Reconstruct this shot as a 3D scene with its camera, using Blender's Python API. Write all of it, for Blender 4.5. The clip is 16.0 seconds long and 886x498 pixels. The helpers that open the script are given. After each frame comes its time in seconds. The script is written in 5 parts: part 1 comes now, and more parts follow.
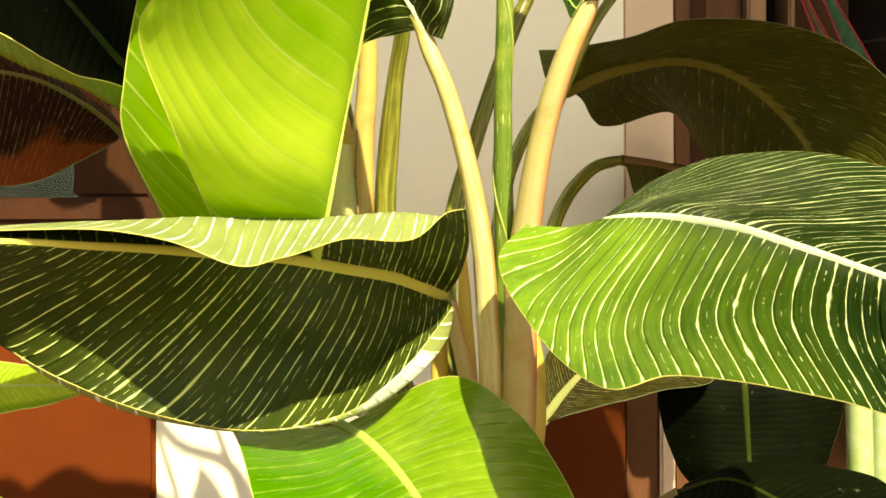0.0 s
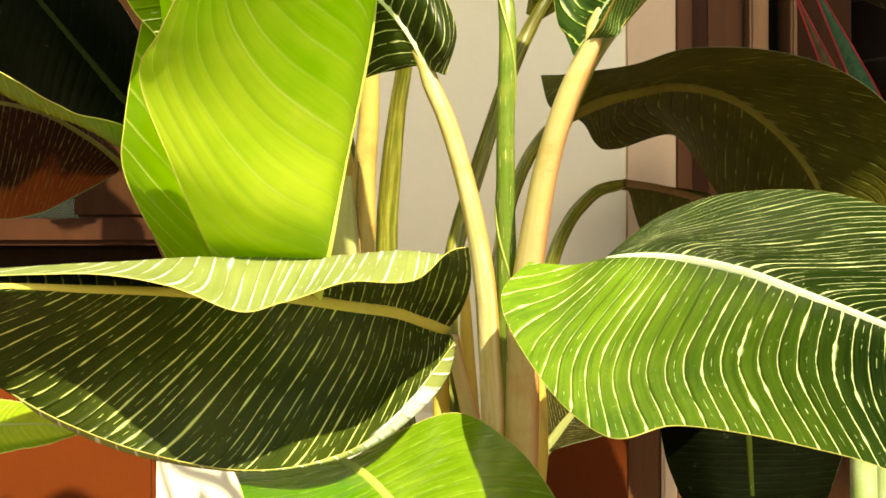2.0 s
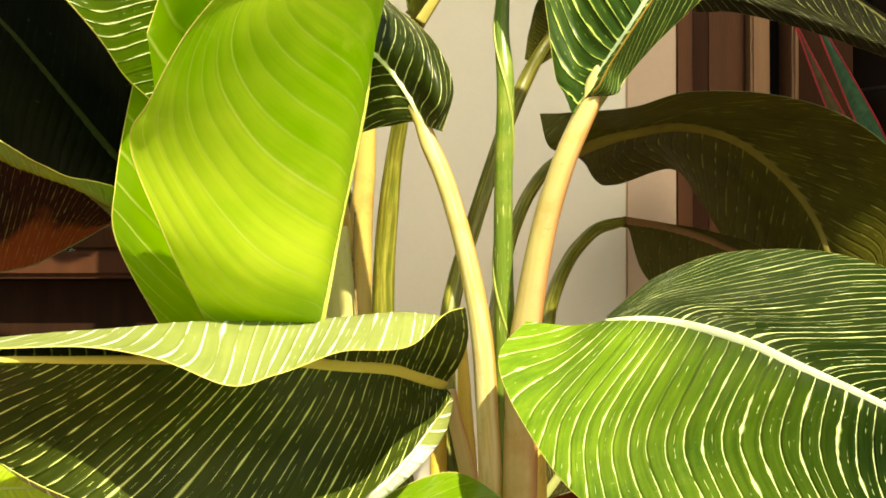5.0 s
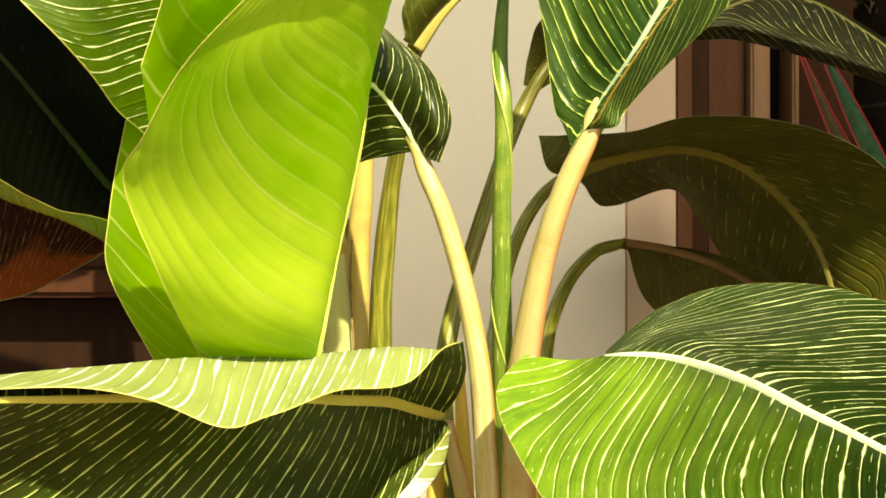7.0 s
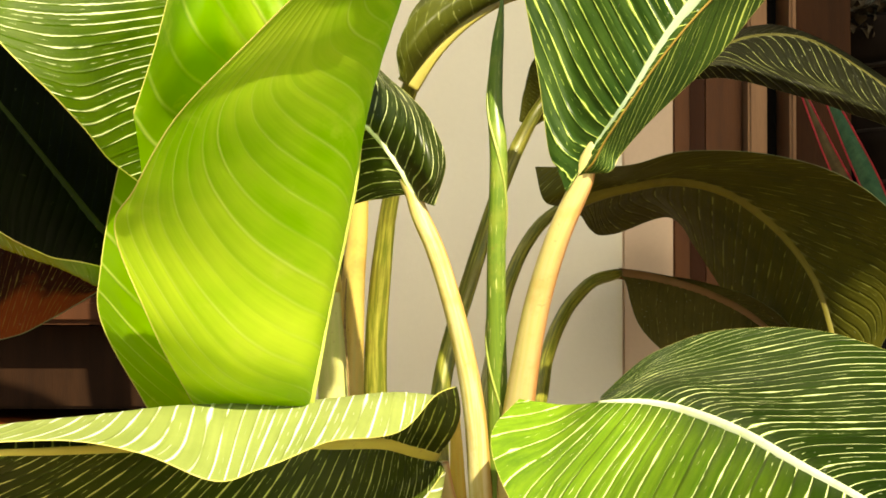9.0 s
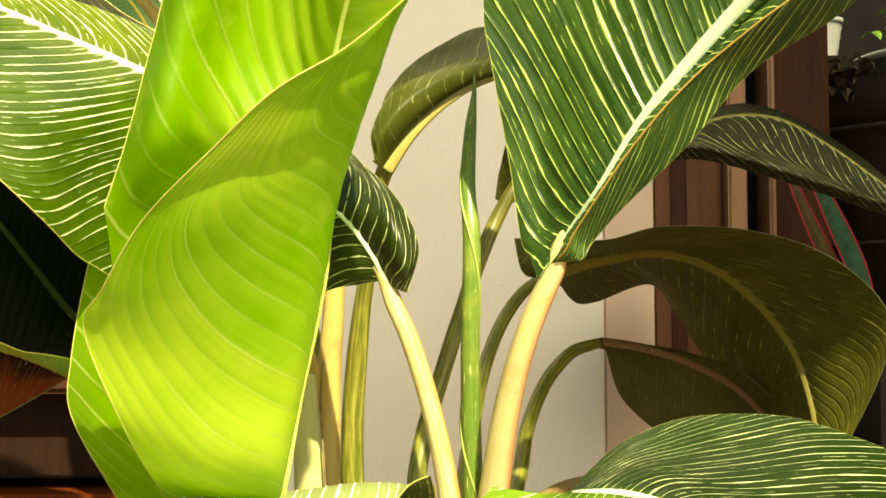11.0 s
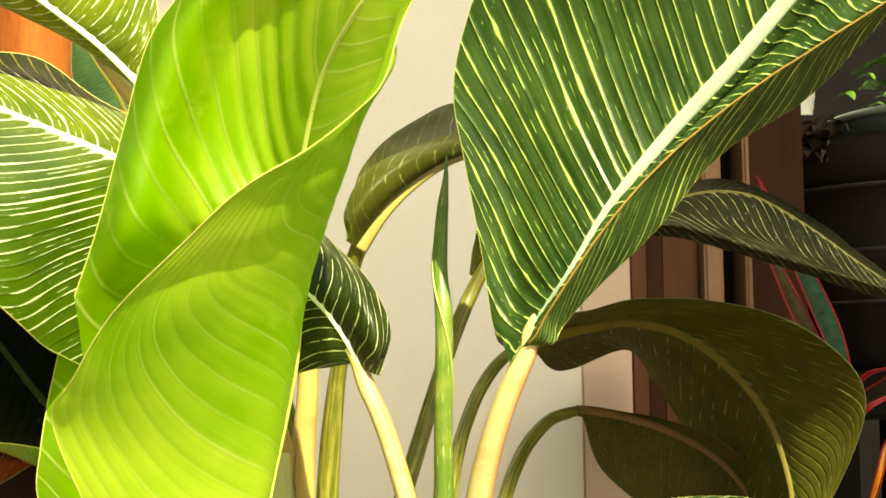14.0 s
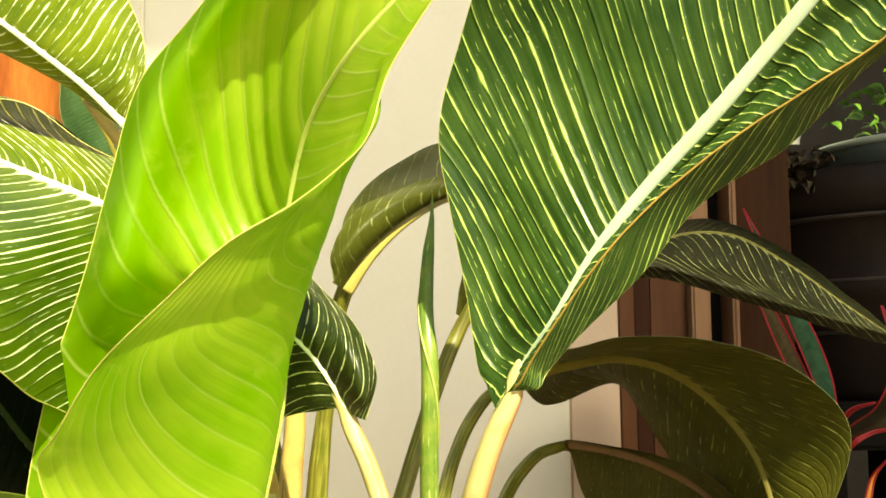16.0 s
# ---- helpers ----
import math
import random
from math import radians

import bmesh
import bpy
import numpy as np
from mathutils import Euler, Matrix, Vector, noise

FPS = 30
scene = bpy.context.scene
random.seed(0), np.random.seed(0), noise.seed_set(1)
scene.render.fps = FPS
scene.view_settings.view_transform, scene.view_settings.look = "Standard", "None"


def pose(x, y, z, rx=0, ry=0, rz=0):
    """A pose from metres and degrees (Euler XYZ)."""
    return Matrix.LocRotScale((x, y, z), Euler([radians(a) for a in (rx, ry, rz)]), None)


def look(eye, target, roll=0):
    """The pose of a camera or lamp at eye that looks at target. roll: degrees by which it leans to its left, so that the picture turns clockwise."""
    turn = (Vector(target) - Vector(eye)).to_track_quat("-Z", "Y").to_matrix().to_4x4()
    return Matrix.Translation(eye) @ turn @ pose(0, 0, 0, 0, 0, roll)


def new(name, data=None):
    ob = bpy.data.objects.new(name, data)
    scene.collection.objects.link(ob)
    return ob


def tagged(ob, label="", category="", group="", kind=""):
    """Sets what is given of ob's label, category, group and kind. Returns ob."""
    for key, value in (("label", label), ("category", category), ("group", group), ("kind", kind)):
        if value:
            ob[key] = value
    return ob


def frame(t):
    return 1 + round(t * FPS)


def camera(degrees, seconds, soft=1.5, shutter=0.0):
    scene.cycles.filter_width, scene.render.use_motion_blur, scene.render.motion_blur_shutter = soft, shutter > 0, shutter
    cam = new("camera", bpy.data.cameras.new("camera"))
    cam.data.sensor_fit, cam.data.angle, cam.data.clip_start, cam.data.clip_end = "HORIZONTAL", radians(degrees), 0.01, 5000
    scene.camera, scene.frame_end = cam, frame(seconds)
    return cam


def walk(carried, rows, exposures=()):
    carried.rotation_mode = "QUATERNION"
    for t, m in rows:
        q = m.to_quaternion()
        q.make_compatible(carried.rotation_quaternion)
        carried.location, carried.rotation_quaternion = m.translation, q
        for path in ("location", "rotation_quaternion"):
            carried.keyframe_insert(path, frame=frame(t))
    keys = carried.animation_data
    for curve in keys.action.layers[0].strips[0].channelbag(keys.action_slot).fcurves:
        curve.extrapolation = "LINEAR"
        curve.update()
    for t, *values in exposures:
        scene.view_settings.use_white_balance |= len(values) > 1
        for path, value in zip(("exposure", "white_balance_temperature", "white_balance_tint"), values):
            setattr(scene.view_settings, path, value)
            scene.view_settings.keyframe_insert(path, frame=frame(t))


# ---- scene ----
cam = camera(37.17, 16.0, soft=1.7)
PATH = [
    (0, 0.00000, 0.00000, 0.40000, -0.000, 0.098, -0.166),
    (0.5, 0.00019, 0.00073, 0.40306, 0.036, 0.149, -0.131),
    (1, 0.00020, 0.00168, 0.40625, 0.066, 0.225, -0.136),
    (1.5, -0.00009, 0.00131, 0.40991, 0.047, 0.258, -0.097),
    (2, -0.00062, 0.00293, 0.41305, 0.021, 0.271, -0.073),
    (2.5, 0.00014, 0.00520, 0.41502, 0.028, 0.309, -0.105),
    (3, 0.00020, 0.00633, 0.41757, 0.014, 0.339, -0.028),
    (3.5, 0.00054, 0.00727, 0.42135, 0.021, 0.406, -0.032),
    (4, 0.00103, 0.00869, 0.42623, 0.050, 0.436, -0.055),
    (6.5, 0.00078, 0.01453, 0.44155, 0.016, 0.685, 0.018),
    (7, 0.00154, 0.01634, 0.44430, 0.007, 0.742, 0.041),
    (7.5, 0.00207, 0.01654, 0.44724, -0.003, 0.809, 0.027),
    (8, 0.00260, 0.01702, 0.45039, 0.032, 0.887, -0.000),
    (8.5, 0.00274, 0.01799, 0.45360, 0.032, 0.954, 0.035),
    (11, 0.01055, 0.01712, 0.47328, -0.395, 3.110, -0.251),
    (11.5, 0.01128, 0.01664, 0.47619, -0.546, 3.708, -0.390),
    (12, 0.01152, 0.01673, 0.47853, -0.692, 4.169, -0.434),
    (12.5, 0.01215, 0.01682, 0.48095, -0.792, 4.458, -0.509),
    (13, 0.01316, 0.01640, 0.48271, -0.891, 4.713, -0.521),
    (13.5, 0.01397, 0.01619, 0.48408, -1.013, 4.961, -0.583),
    (14, 0.01510, 0.01487, 0.48676, -1.125, 5.150, -0.635),
    (14.5, 0.01596, 0.01392, 0.48876, -1.208, 5.393, -0.690),
    (15, 0.01636, 0.01317, 0.49085, -1.314, 5.599, -0.716),
    (15.5, 0.01609, 0.01259, 0.49302, -1.444, 5.782, -0.766),
    (16, 0.01713, 0.01115, 0.49572, -1.536, 6.037, -0.743),
]
EXPOSURE, KELVIN, TINT = 1.22, 8200, 2
walk(cam, [(t, pose(x, y, z, 90 + pitch, 0, yaw) @ pose(0, 0, 0, 0, 0, roll)) for t, x, y, z, yaw, pitch, roll in PATH],
     [(0.0, EXPOSURE, KELVIN, TINT), (8.0, EXPOSURE, KELVIN, TINT), (12.0, EXPOSURE + 0.14, KELVIN - 200, TINT - 1), (16.0, EXPOSURE + 0.22, KELVIN - 450, TINT - 2)])

# ---- light ----
SUN_WAY = Vector((-0.32, 1.0, -0.86)).normalized()
world = bpy.data.worlds.new("world")
scene.world = world
world.use_nodes = True
sky = world.node_tree.nodes.new("ShaderNodeTexSky")
sky.sky_type = "NISHITA"
sky.sun_disc = False
sky.sun_elevation = math.asin(-SUN_WAY.z)
sky.sun_rotation = math.atan2(-SUN_WAY.x, -SUN_WAY.y)
sky.dust_density = 2.0
world.node_tree.nodes["Background"].inputs[1].default_value = 0.085
world.node_tree.links.new(sky.outputs[0], world.node_tree.nodes["Background"].inputs[0])
sun = new("sun", bpy.data.lights.new("sun", "SUN"))
sun.data.energy, sun.data.angle, sun.data.color = 5.0, radians(0.7), (1.0, 0.93, 0.80)
sun.matrix_world = look((0, 0, 0), SUN_WAY)


# ---- materials ----
class Nodes:
    """A small writer of node trees."""

    def __init__(self, name):
        self.mat = bpy.data.materials.new(name)
        self.mat.use_nodes = True
        self.tree = self.mat.node_tree
        self.tree.nodes.clear()
        self.out = self.add("ShaderNodeOutputMaterial")

    def add(self, kind, **given):
        node = self.tree.nodes.new(kind)
        for key, value in given.items():
            if key == "operation":
                node.operation = value
            elif key == "blend":
                node.data_type, node.blend_type = "RGBA", value
        return node

    def put(self, socket, value):
        if isinstance(value, bpy.types.NodeSocket):
            self.tree.links.new(value, socket)
        else:
            socket.default_value = value

    def math(self, op, a, b=0.0, c=0.0):
        node = self.add("ShaderNodeMath", operation=op)
        for n, value in enumerate((a, b, c)):
            self.put(node.inputs[n], value)
        return node.outputs[0]

    def ramp(self, value, low, high, to_low=0.0, to_high=1.0):
        node = self.add("ShaderNodeMapRange")
        for n, v in enumerate((value, low, high, to_low, to_high)):
            self.put(node.inputs[n], v)
        return node.outputs[0]

    def mix(self, fac, a, b, blend="MIX"):
        node = self.add("ShaderNodeMix", blend=blend)
        self.put(node.inputs[0], fac)
        self.put(node.inputs[6], (*a, 1) if isinstance(a, tuple) else a)
        self.put(node.inputs[7], (*b, 1) if isinstance(b, tuple) else b)
        return node.outputs[2]

    def noise(self, vector, scale, detail=3.0, rough=0.5):
        node = self.add("ShaderNodeTexNoise")
        if vector is not None:
            self.put(node.inputs["Vector"], vector)
        node.inputs["Scale"].default_value, node.inputs["Detail"].default_value = scale, detail
        node.inputs["Roughness"].default_value = rough
        return node.outputs[0]

    def xyz(self, x, y, z=0.0):
        node = self.add("ShaderNodeCombineXYZ")
        for n, v in enumerate((x, y, z)):
            self.put(node.inputs[n], v)
        return node.outputs[0]

    def coords(self, kind="Object"):
        return self.add("ShaderNodeTexCoord").outputs[kind]

    def split(self, vector):
        node = self.add("ShaderNodeSeparateXYZ")
        self.put(node.inputs[0], vector)
        return node.outputs

    def bump(self, height, strength, distance):
        node = self.add("ShaderNodeBump")
        self.put(node.inputs["Height"], height)
        node.inputs["Strength"].default_value, node.inputs["Distance"].default_value = strength, distance
        return node.outputs[0]

    def surface(self, colour, rough=0.5, normal=None, metal=0.0, gloss=0.5, coat=0.0):
        node = self.add("ShaderNodeBsdfPrincipled")
        self.put(node.inputs["Base Color"], (*colour, 1) if isinstance(colour, tuple) else colour)
        self.put(node.inputs["Roughness"], rough)
        self.put(node.inputs["Metallic"], metal)
        self.put(node.inputs["Specular IOR Level"], gloss)
        self.put(node.inputs["Coat Weight"], coat)
        if normal is not None:
            self.put(node.inputs["Normal"], normal)
        return node.outputs[0]

    def end(self, shader):
        self.put(self.out.inputs[0], shader)
        return self.mat


def leaf_material(name, dark, light, stripe, veins, amount=1.0, through_light=0.3, glow=(0.35, 0.45, 0.03), line=0.035, bead=0.10, fine=1.0, rough=0.34, seed=0.0, groove=0.5, gloss=0.45, first_half=(1.0, 1.0, 1.0), fringe=0.10, second=1.0, sunny=(1.0, 1.0, 1.0), patch=None, band=1.0, gap=0.36, run=9.0, rim=0.6, white_edge=False, dust=0.35, turned_edge=None):
    """Leaf skin: u runs along the midrib and follows the side veins, v runs across. Pale stripes lie on the veins: chains of tapered
    beads, with rows of fine dashes between them. gap: how often a stripe breaks; run: beads from midrib to margin."""
    n = Nodes(name)
    u, v, _ = n.split(n.coords("UV"))
    side = n.math("SUBTRACT", v, 0.5)
    far = n.math("MULTIPLY", n.math("ABSOLUTE", side), 2.0)
    half = n.math("MULTIPLY", n.math("SIGN", side), 17.3)
    wob = n.math("SUBTRACT", n.noise(n.xyz(n.math("MULTIPLY", u, veins * 0.8), n.math("MULTIPLY", v, 9.0), seed), 1.0, 2.0), 0.5)

    def lines(shift, thin, beads, often, cut, share):
        s = n.math("ADD", n.math("ADD", n.math("MULTIPLY", u, veins), shift), n.math("MULTIPLY", wob, 0.22))
        cell = n.math("ADD", n.math("FLOOR", s), half)
        f = n.math("ABSOLUTE", n.math("SUBTRACT", n.math("FRACT", s), 0.5))
        own = n.noise(n.xyz(n.math("MULTIPLY", cell, 7.13), seed * 1.9, shift), 1.0, 0.0)
        gate = n.ramp(n.noise(n.xyz(n.math("MULTIPLY", cell, 3.71), n.math("MULTIPLY", far, often * 0.25), seed + shift), 1.0, 1.0), share, share + 0.10)
        dash = n.noise(n.xyz(n.math("MULTIPLY", cell, 5.37), n.math("MULTIPLY", far, often), seed - shift), 1.0, 1.5, 0.55)
        on = n.math("MULTIPLY", gate, n.ramp(dash, cut, cut + 0.09))
        w = n.math("MULTIPLY", on, n.math("MULTIPLY", n.ramp(own, 0.3, 0.7, 0.6, 1.35), n.math("ADD", thin, n.ramp(dash, 0.50, 0.74, 0.0, beads))))
        outer = n.math("MULTIPLY", on, n.math("SUBTRACT", 1.0, n.ramp(f, w, n.math("ADD", n.math("MULTIPLY", w, 1.45), 0.004))))
        core = n.math("MULTIPLY", on, n.math("SUBTRACT", 1.0, n.ramp(f, n.math("MULTIPLY", w, 0.45), n.math("ADD", n.math("MULTIPLY", w, 0.95), 0.002))))
        return outer, core, f

    halo, main, f = lines(0.0, line, bead, run, gap, 0.30)
    dots_halo, dots, _ = lines(0.5, line * 0.45, bead * 0.12, run * 2.4, 0.49, 0.42)
    edge = n.noise(n.xyz(n.math("MULTIPLY", u, veins), half, seed), 1.0, 2.0)
    spread = n.math("ADD", far, n.math("ADD", n.math("MULTIPLY", edge, 0.05), n.math("MULTIPLY", f, fringe)))
    near = n.math("SUBTRACT", 1.0, n.ramp(spread, 0.045 * band, 0.085 * band))
    level = n.ramp(v, 0.49, 0.53, amount, amount * second)
    mask = n.math("MULTIPLY", n.math("MAXIMUM", n.math("MAXIMUM", main, n.math("MULTIPLY", dots, 0.8 * fine)), near), level)
    soft = n.math("MULTIPLY", n.math("MULTIPLY", n.math("MAXIMUM", halo, n.math("MULTIPLY", dots_halo, 0.7 * fine)), level), rim)
    mottle = n.noise(n.coords("Object"), 38.0, 4.0, 0.6)
    grain = n.noise(n.xyz(n.math("MULTIPLY", u, veins * 4.0), n.math("MULTIPLY", far, 3.0), seed), 1.0, 3.0)
    speck = n.noise(n.coords("Object"), 900.0, 2.0, 0.6)
    tone = n.math("ADD", n.math("MULTIPLY", mottle, 0.55), n.math("ADD", n.math("MULTIPLY", grain, 0.35), n.math("MULTIPLY", speck, 0.1)))
    base = n.mix(n.ramp(tone, 0.36, 0.64), dark, light)
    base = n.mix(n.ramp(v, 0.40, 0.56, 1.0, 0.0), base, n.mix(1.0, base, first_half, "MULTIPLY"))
    # one half brightens towards the leaf base: light painted into the skin
    base = n.mix(n.math("MULTIPLY", n.ramp(v, 0.42, 0.54, 1.0, 0.03), n.ramp(n.math("ADD", u, n.math("MULTIPLY", mottle, 0.15)), 0.18, 0.78, 1.0, 0.0)), base, n.mix(1.0, base, sunny, "MULTIPLY"))
    if patch:
        spot = n.ramp(n.math("ADD", far, n.math("MULTIPLY", n.noise(n.coords("Object"), 26.0, 3.0, 0.6), 1.3)), 1.28, 1.42)
        base = n.mix(spot, base, patch)
    colour = n.mix(soft, base, tuple(0.75 * c * k + 0.25 * d for c, k, d in zip(stripe, (0.60, 0.82, 0.30), light)))
    colour = n.mix(mask, colour, stripe)
    scuff = n.math("MULTIPLY", n.ramp(n.noise(n.coords("Object"), 120.0, 5.0, 0.7), 0.67, 0.75), 0.16)
    colour = n.mix(scuff, colour, (0.36, 0.42, 0.20))
    specks = n.math("MULTIPLY", n.ramp(n.noise(n.coords("Object"), 620.0, 1.0), 0.74, 0.78), dust)
    colour = n.mix(specks, colour, (0.45, 0.48, 0.30))
    if white_edge:
        reach = n.math("SUBTRACT", n.math("ADD", far, n.math("MULTIPLY", n.math("SUBTRACT", mottle, 0.5), 0.04)), n.math("MULTIPLY", n.math("MAXIMUM", u, 0.0), 1.5))
        bare = n.math("MULTIPLY", n.math("MULTIPLY", n.ramp(reach, 0.635, 0.65), n.ramp(u, 0.085, 0.115, 1.0, 0.0)), n.math("MULTIPLY", n.ramp(u, -0.045, -0.035), n.ramp(v, 0.30, 0.31, 1.0, 0.0)))
        colour = n.mix(bare, colour, (0.86, 0.87, 0.80))
    other = 0.0
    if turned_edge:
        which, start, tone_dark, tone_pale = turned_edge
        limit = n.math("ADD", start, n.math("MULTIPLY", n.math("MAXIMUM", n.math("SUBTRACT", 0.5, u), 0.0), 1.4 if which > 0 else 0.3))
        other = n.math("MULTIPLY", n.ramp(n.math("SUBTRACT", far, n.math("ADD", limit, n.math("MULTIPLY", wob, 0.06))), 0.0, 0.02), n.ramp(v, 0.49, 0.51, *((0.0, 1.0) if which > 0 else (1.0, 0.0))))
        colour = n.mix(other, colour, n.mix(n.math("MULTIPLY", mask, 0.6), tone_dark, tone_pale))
    ridge = n.math("ADD", n.ramp(f, 0.0, 0.16), n.math("MULTIPLY", grain, 0.35))
    normal = n.bump(ridge, groove, 0.0008)
    skin = n.surface(colour, n.ramp(grain, 0.3, 0.7, rough - 0.06, rough + 0.10), normal, gloss=gloss)
    back = n.add("ShaderNodeBsdfTranslucent")
    n.put(back.inputs[0], n.mix(other, n.mix(n.math("MULTIPLY", mask, 0.8), n.mix(n.ramp(tone, 0.36, 0.64), n.mix(n.ramp(v, 0.40, 0.56, 1.0, 0.0), tuple(0.75 * c for c in glow), tuple(0.75 * c * (0.4 + 0.6 * h) for c, h in zip(glow, first_half))), n.mix(n.ramp(v, 0.40, 0.56, 1.0, 0.0), glow, tuple(c * (0.4 + 0.6 * h) for c, h in zip(glow, first_half)))), stripe), (0.02, 0.02, 0.004)))
    n.put(back.inputs[1], normal)
    both = n.add("ShaderNodeMixShader")
    both.inputs[0].default_value = through_light
    n.put(both.inputs[1], skin)
    n.put(both.inputs[2], back.outputs[0])
    return n.end(both.outputs[0])


def young_leaf_material(name, green, yellow, vein, inner, outer, through_light=0.6, rough=0.34, gloss=0.45, seed=0.0):
    """Skin of a young unstriped leaf: fine raised veins (inner and outer: their number on either half), panels that shade from
    green to yellow between them, and cloudy yellow blotches."""
    n = Nodes(name)
    u, v, _ = n.split(n.coords("UV"))
    first = n.ramp(v, 0.499, 0.501, 1.0, 0.0)
    far = n.math("MULTIPLY", n.math("ABSOLUTE", n.math("SUBTRACT", v, 0.5)), 2.0)
    wob = n.math("SUBTRACT", n.noise(n.xyz(n.math("MULTIPLY", u, 14.0), n.math("MULTIPLY", v, 5.0), seed), 1.0, 2.0), 0.5)
    s = n.math("ADD", n.math("MULTIPLY", u, n.ramp(first, 0.0, 1.0, outer, inner)), n.math("MULTIPLY", wob, 0.35))
    f = n.math("ABSOLUTE", n.math("SUBTRACT", n.math("FRACT", s), 0.5))
    slope = n.math("FRACT", n.math("ADD", s, 0.5))
    own = n.noise(n.xyz(n.math("MULTIPLY", n.math("FLOOR", s), 6.71), n.math("MULTIPLY", far, 2.2), seed), 1.0, 1.0)
    line = n.math("MULTIPLY", n.math("SUBTRACT", 1.0, n.ramp(f, 0.008, 0.085)), n.ramp(own, 0.36, 0.66, 0.06, 0.55))
    fine = n.noise(n.xyz(n.math("MULTIPLY", u, 260.0), n.math("MULTIPLY", far, 2.5), seed), 1.0, 2.0)
    cloud = n.noise(n.coords("Object"), 17.0, 3.0, 0.55)
    blot = n.noise(n.coords("Object"), 52.0, 4.0, 0.6)
    streak = n.noise(n.xyz(n.math("MULTIPLY", s, 0.9), n.math("MULTIPLY", far, 1.6), seed + 3.0), 1.0, 3.0, 0.6)
    # slope paints the pleats' light and shade across each panel; clouds are leaf colour
    tone = n.math("ADD", n.math("MULTIPLY", cloud, 1.1), n.math("ADD", n.math("MULTIPLY", slope, n.ramp(first, 0.0, 1.0, 0.10, 0.20)), n.math("ADD", n.math("MULTIPLY", streak, 0.42), n.math("MULTIPLY", fine, 0.10))))
    tone = n.ramp(n.math("SUBTRACT", tone, n.math("MULTIPLY", first, n.ramp(far, 0.62, 0.90, 0.06, 0.48))), 0.66, 1.16)
    base = n.mix(tone, green, yellow)
    # greener inner margin, darkened further to stand in for the fold's shade
    base = n.mix(n.math("MULTIPLY", first, n.ramp(far, 0.66, 0.88)), base, n.mix(tone, tuple(0.7 * c for c in green), green))
    base = n.mix(n.ramp(blot, 0.58, 0.72, 0.0, 0.45), base, tuple(min(1.0, c * k) for c, k in zip(yellow, (1.12, 1.0, 1.6))))
    # dark line beside each vein: the crease's shade painted in
    base = n.mix(n.math("MULTIPLY", n.ramp(slope, 0.86, 0.97), n.math("MULTIPLY", n.ramp(own, 0.3, 0.6, 0.05, 0.30), n.ramp(first, 0.0, 1.0, 1.0, 2.6))), base, tuple(0.5 * c for c in green))
    colour = n.mix(line, base, vein)
    normal = n.bump(n.math("ADD", n.math("MULTIPLY", n.ramp(f, 0.0, 0.3), 0.8), n.math("MULTIPLY", fine, 0.25)), 0.2, 0.0008)
    skin = n.surface(colour, n.ramp(fine, 0.3, 0.7, rough - 0.05, rough + 0.10), normal, gloss=gloss)
    back = n.add("ShaderNodeBsdfTranslucent")
    n.put(back.inputs[0], n.mix(0.35, colour, n.mix(tone, tuple(1.3 * c for c in green), tuple(min(1.0, 1.25 * c) for c in yellow))))
    n.put(back.inputs[1], normal)
    both = n.add("ShaderNodeMixShader")
    both.inputs[0].default_value = through_light
    n.put(both.inputs[1], skin)
    n.put(both.inputs[2], back.outputs[0])
    return n.end(both.outputs[0])


def stem_material(name, a, b, c, streak=0.5, rough=0.38, dots=None, gloss=0.5, flank=None):
    """Petiole skin: lengthwise streaks of two colours with a third on one flank."""
    n = Nodes(name)
    u, v, _ = n.split(n.coords("UV"))
    long = n.noise(n.xyz(n.math("MULTIPLY", u, 3.0), n.math("MULTIPLY", v, 14.0)), 1.0, 4.0, 0.6)
    blot = n.noise(n.coords("Object"), 60.0, 4.0, 0.6)
    fleck = n.noise(n.coords("Object"), 420.0, 2.0, 0.6)
    colour = n.mix(n.ramp(long, 0.42, 0.62, 0.0, streak), a, b)
    colour = n.mix(n.ramp(blot, 0.52, 0.72, 0.0, 0.7), colour, c)
    colour = n.mix(n.ramp(fleck, 0.66, 0.74, 0.0, 0.35), colour, (0.25, 0.14, 0.05))
    if flank:
        colour = n.mix(n.ramp(n.math("ADD", n.math("ABSOLUTE", n.math("SUBTRACT", v, 0.5)), n.math("MULTIPLY", long, 0.10)), 0.36, 0.48, 0.0, 0.8), colour, flank)
    if dots:
        slant = n.noise(n.xyz(n.math("ADD", n.math("MULTIPLY", u, 9.0), n.math("MULTIPLY", v, 5.0)), n.math("MULTIPLY", v, 26.0)), 1.0, 3.0, 0.6)
        colour = n.mix(n.ramp(slant, 0.63, 0.69), colour, dots)
    skin = n.surface(colour, rough, n.bump(n.math("ADD", long, n.math("MULTIPLY", fleck, 0.3)), 0.25, 0.0006), gloss=gloss)
    back = n.add("ShaderNodeBsdfTranslucent")
    n.put(back.inputs[0], colour)
    both = n.add("ShaderNodeMixShader")
    both.inputs[0].default_value = 0.12
    n.put(both.inputs[1], skin)
    n.put(both.inputs[2], back.outputs[0])
    return n.end(both.outputs[0])


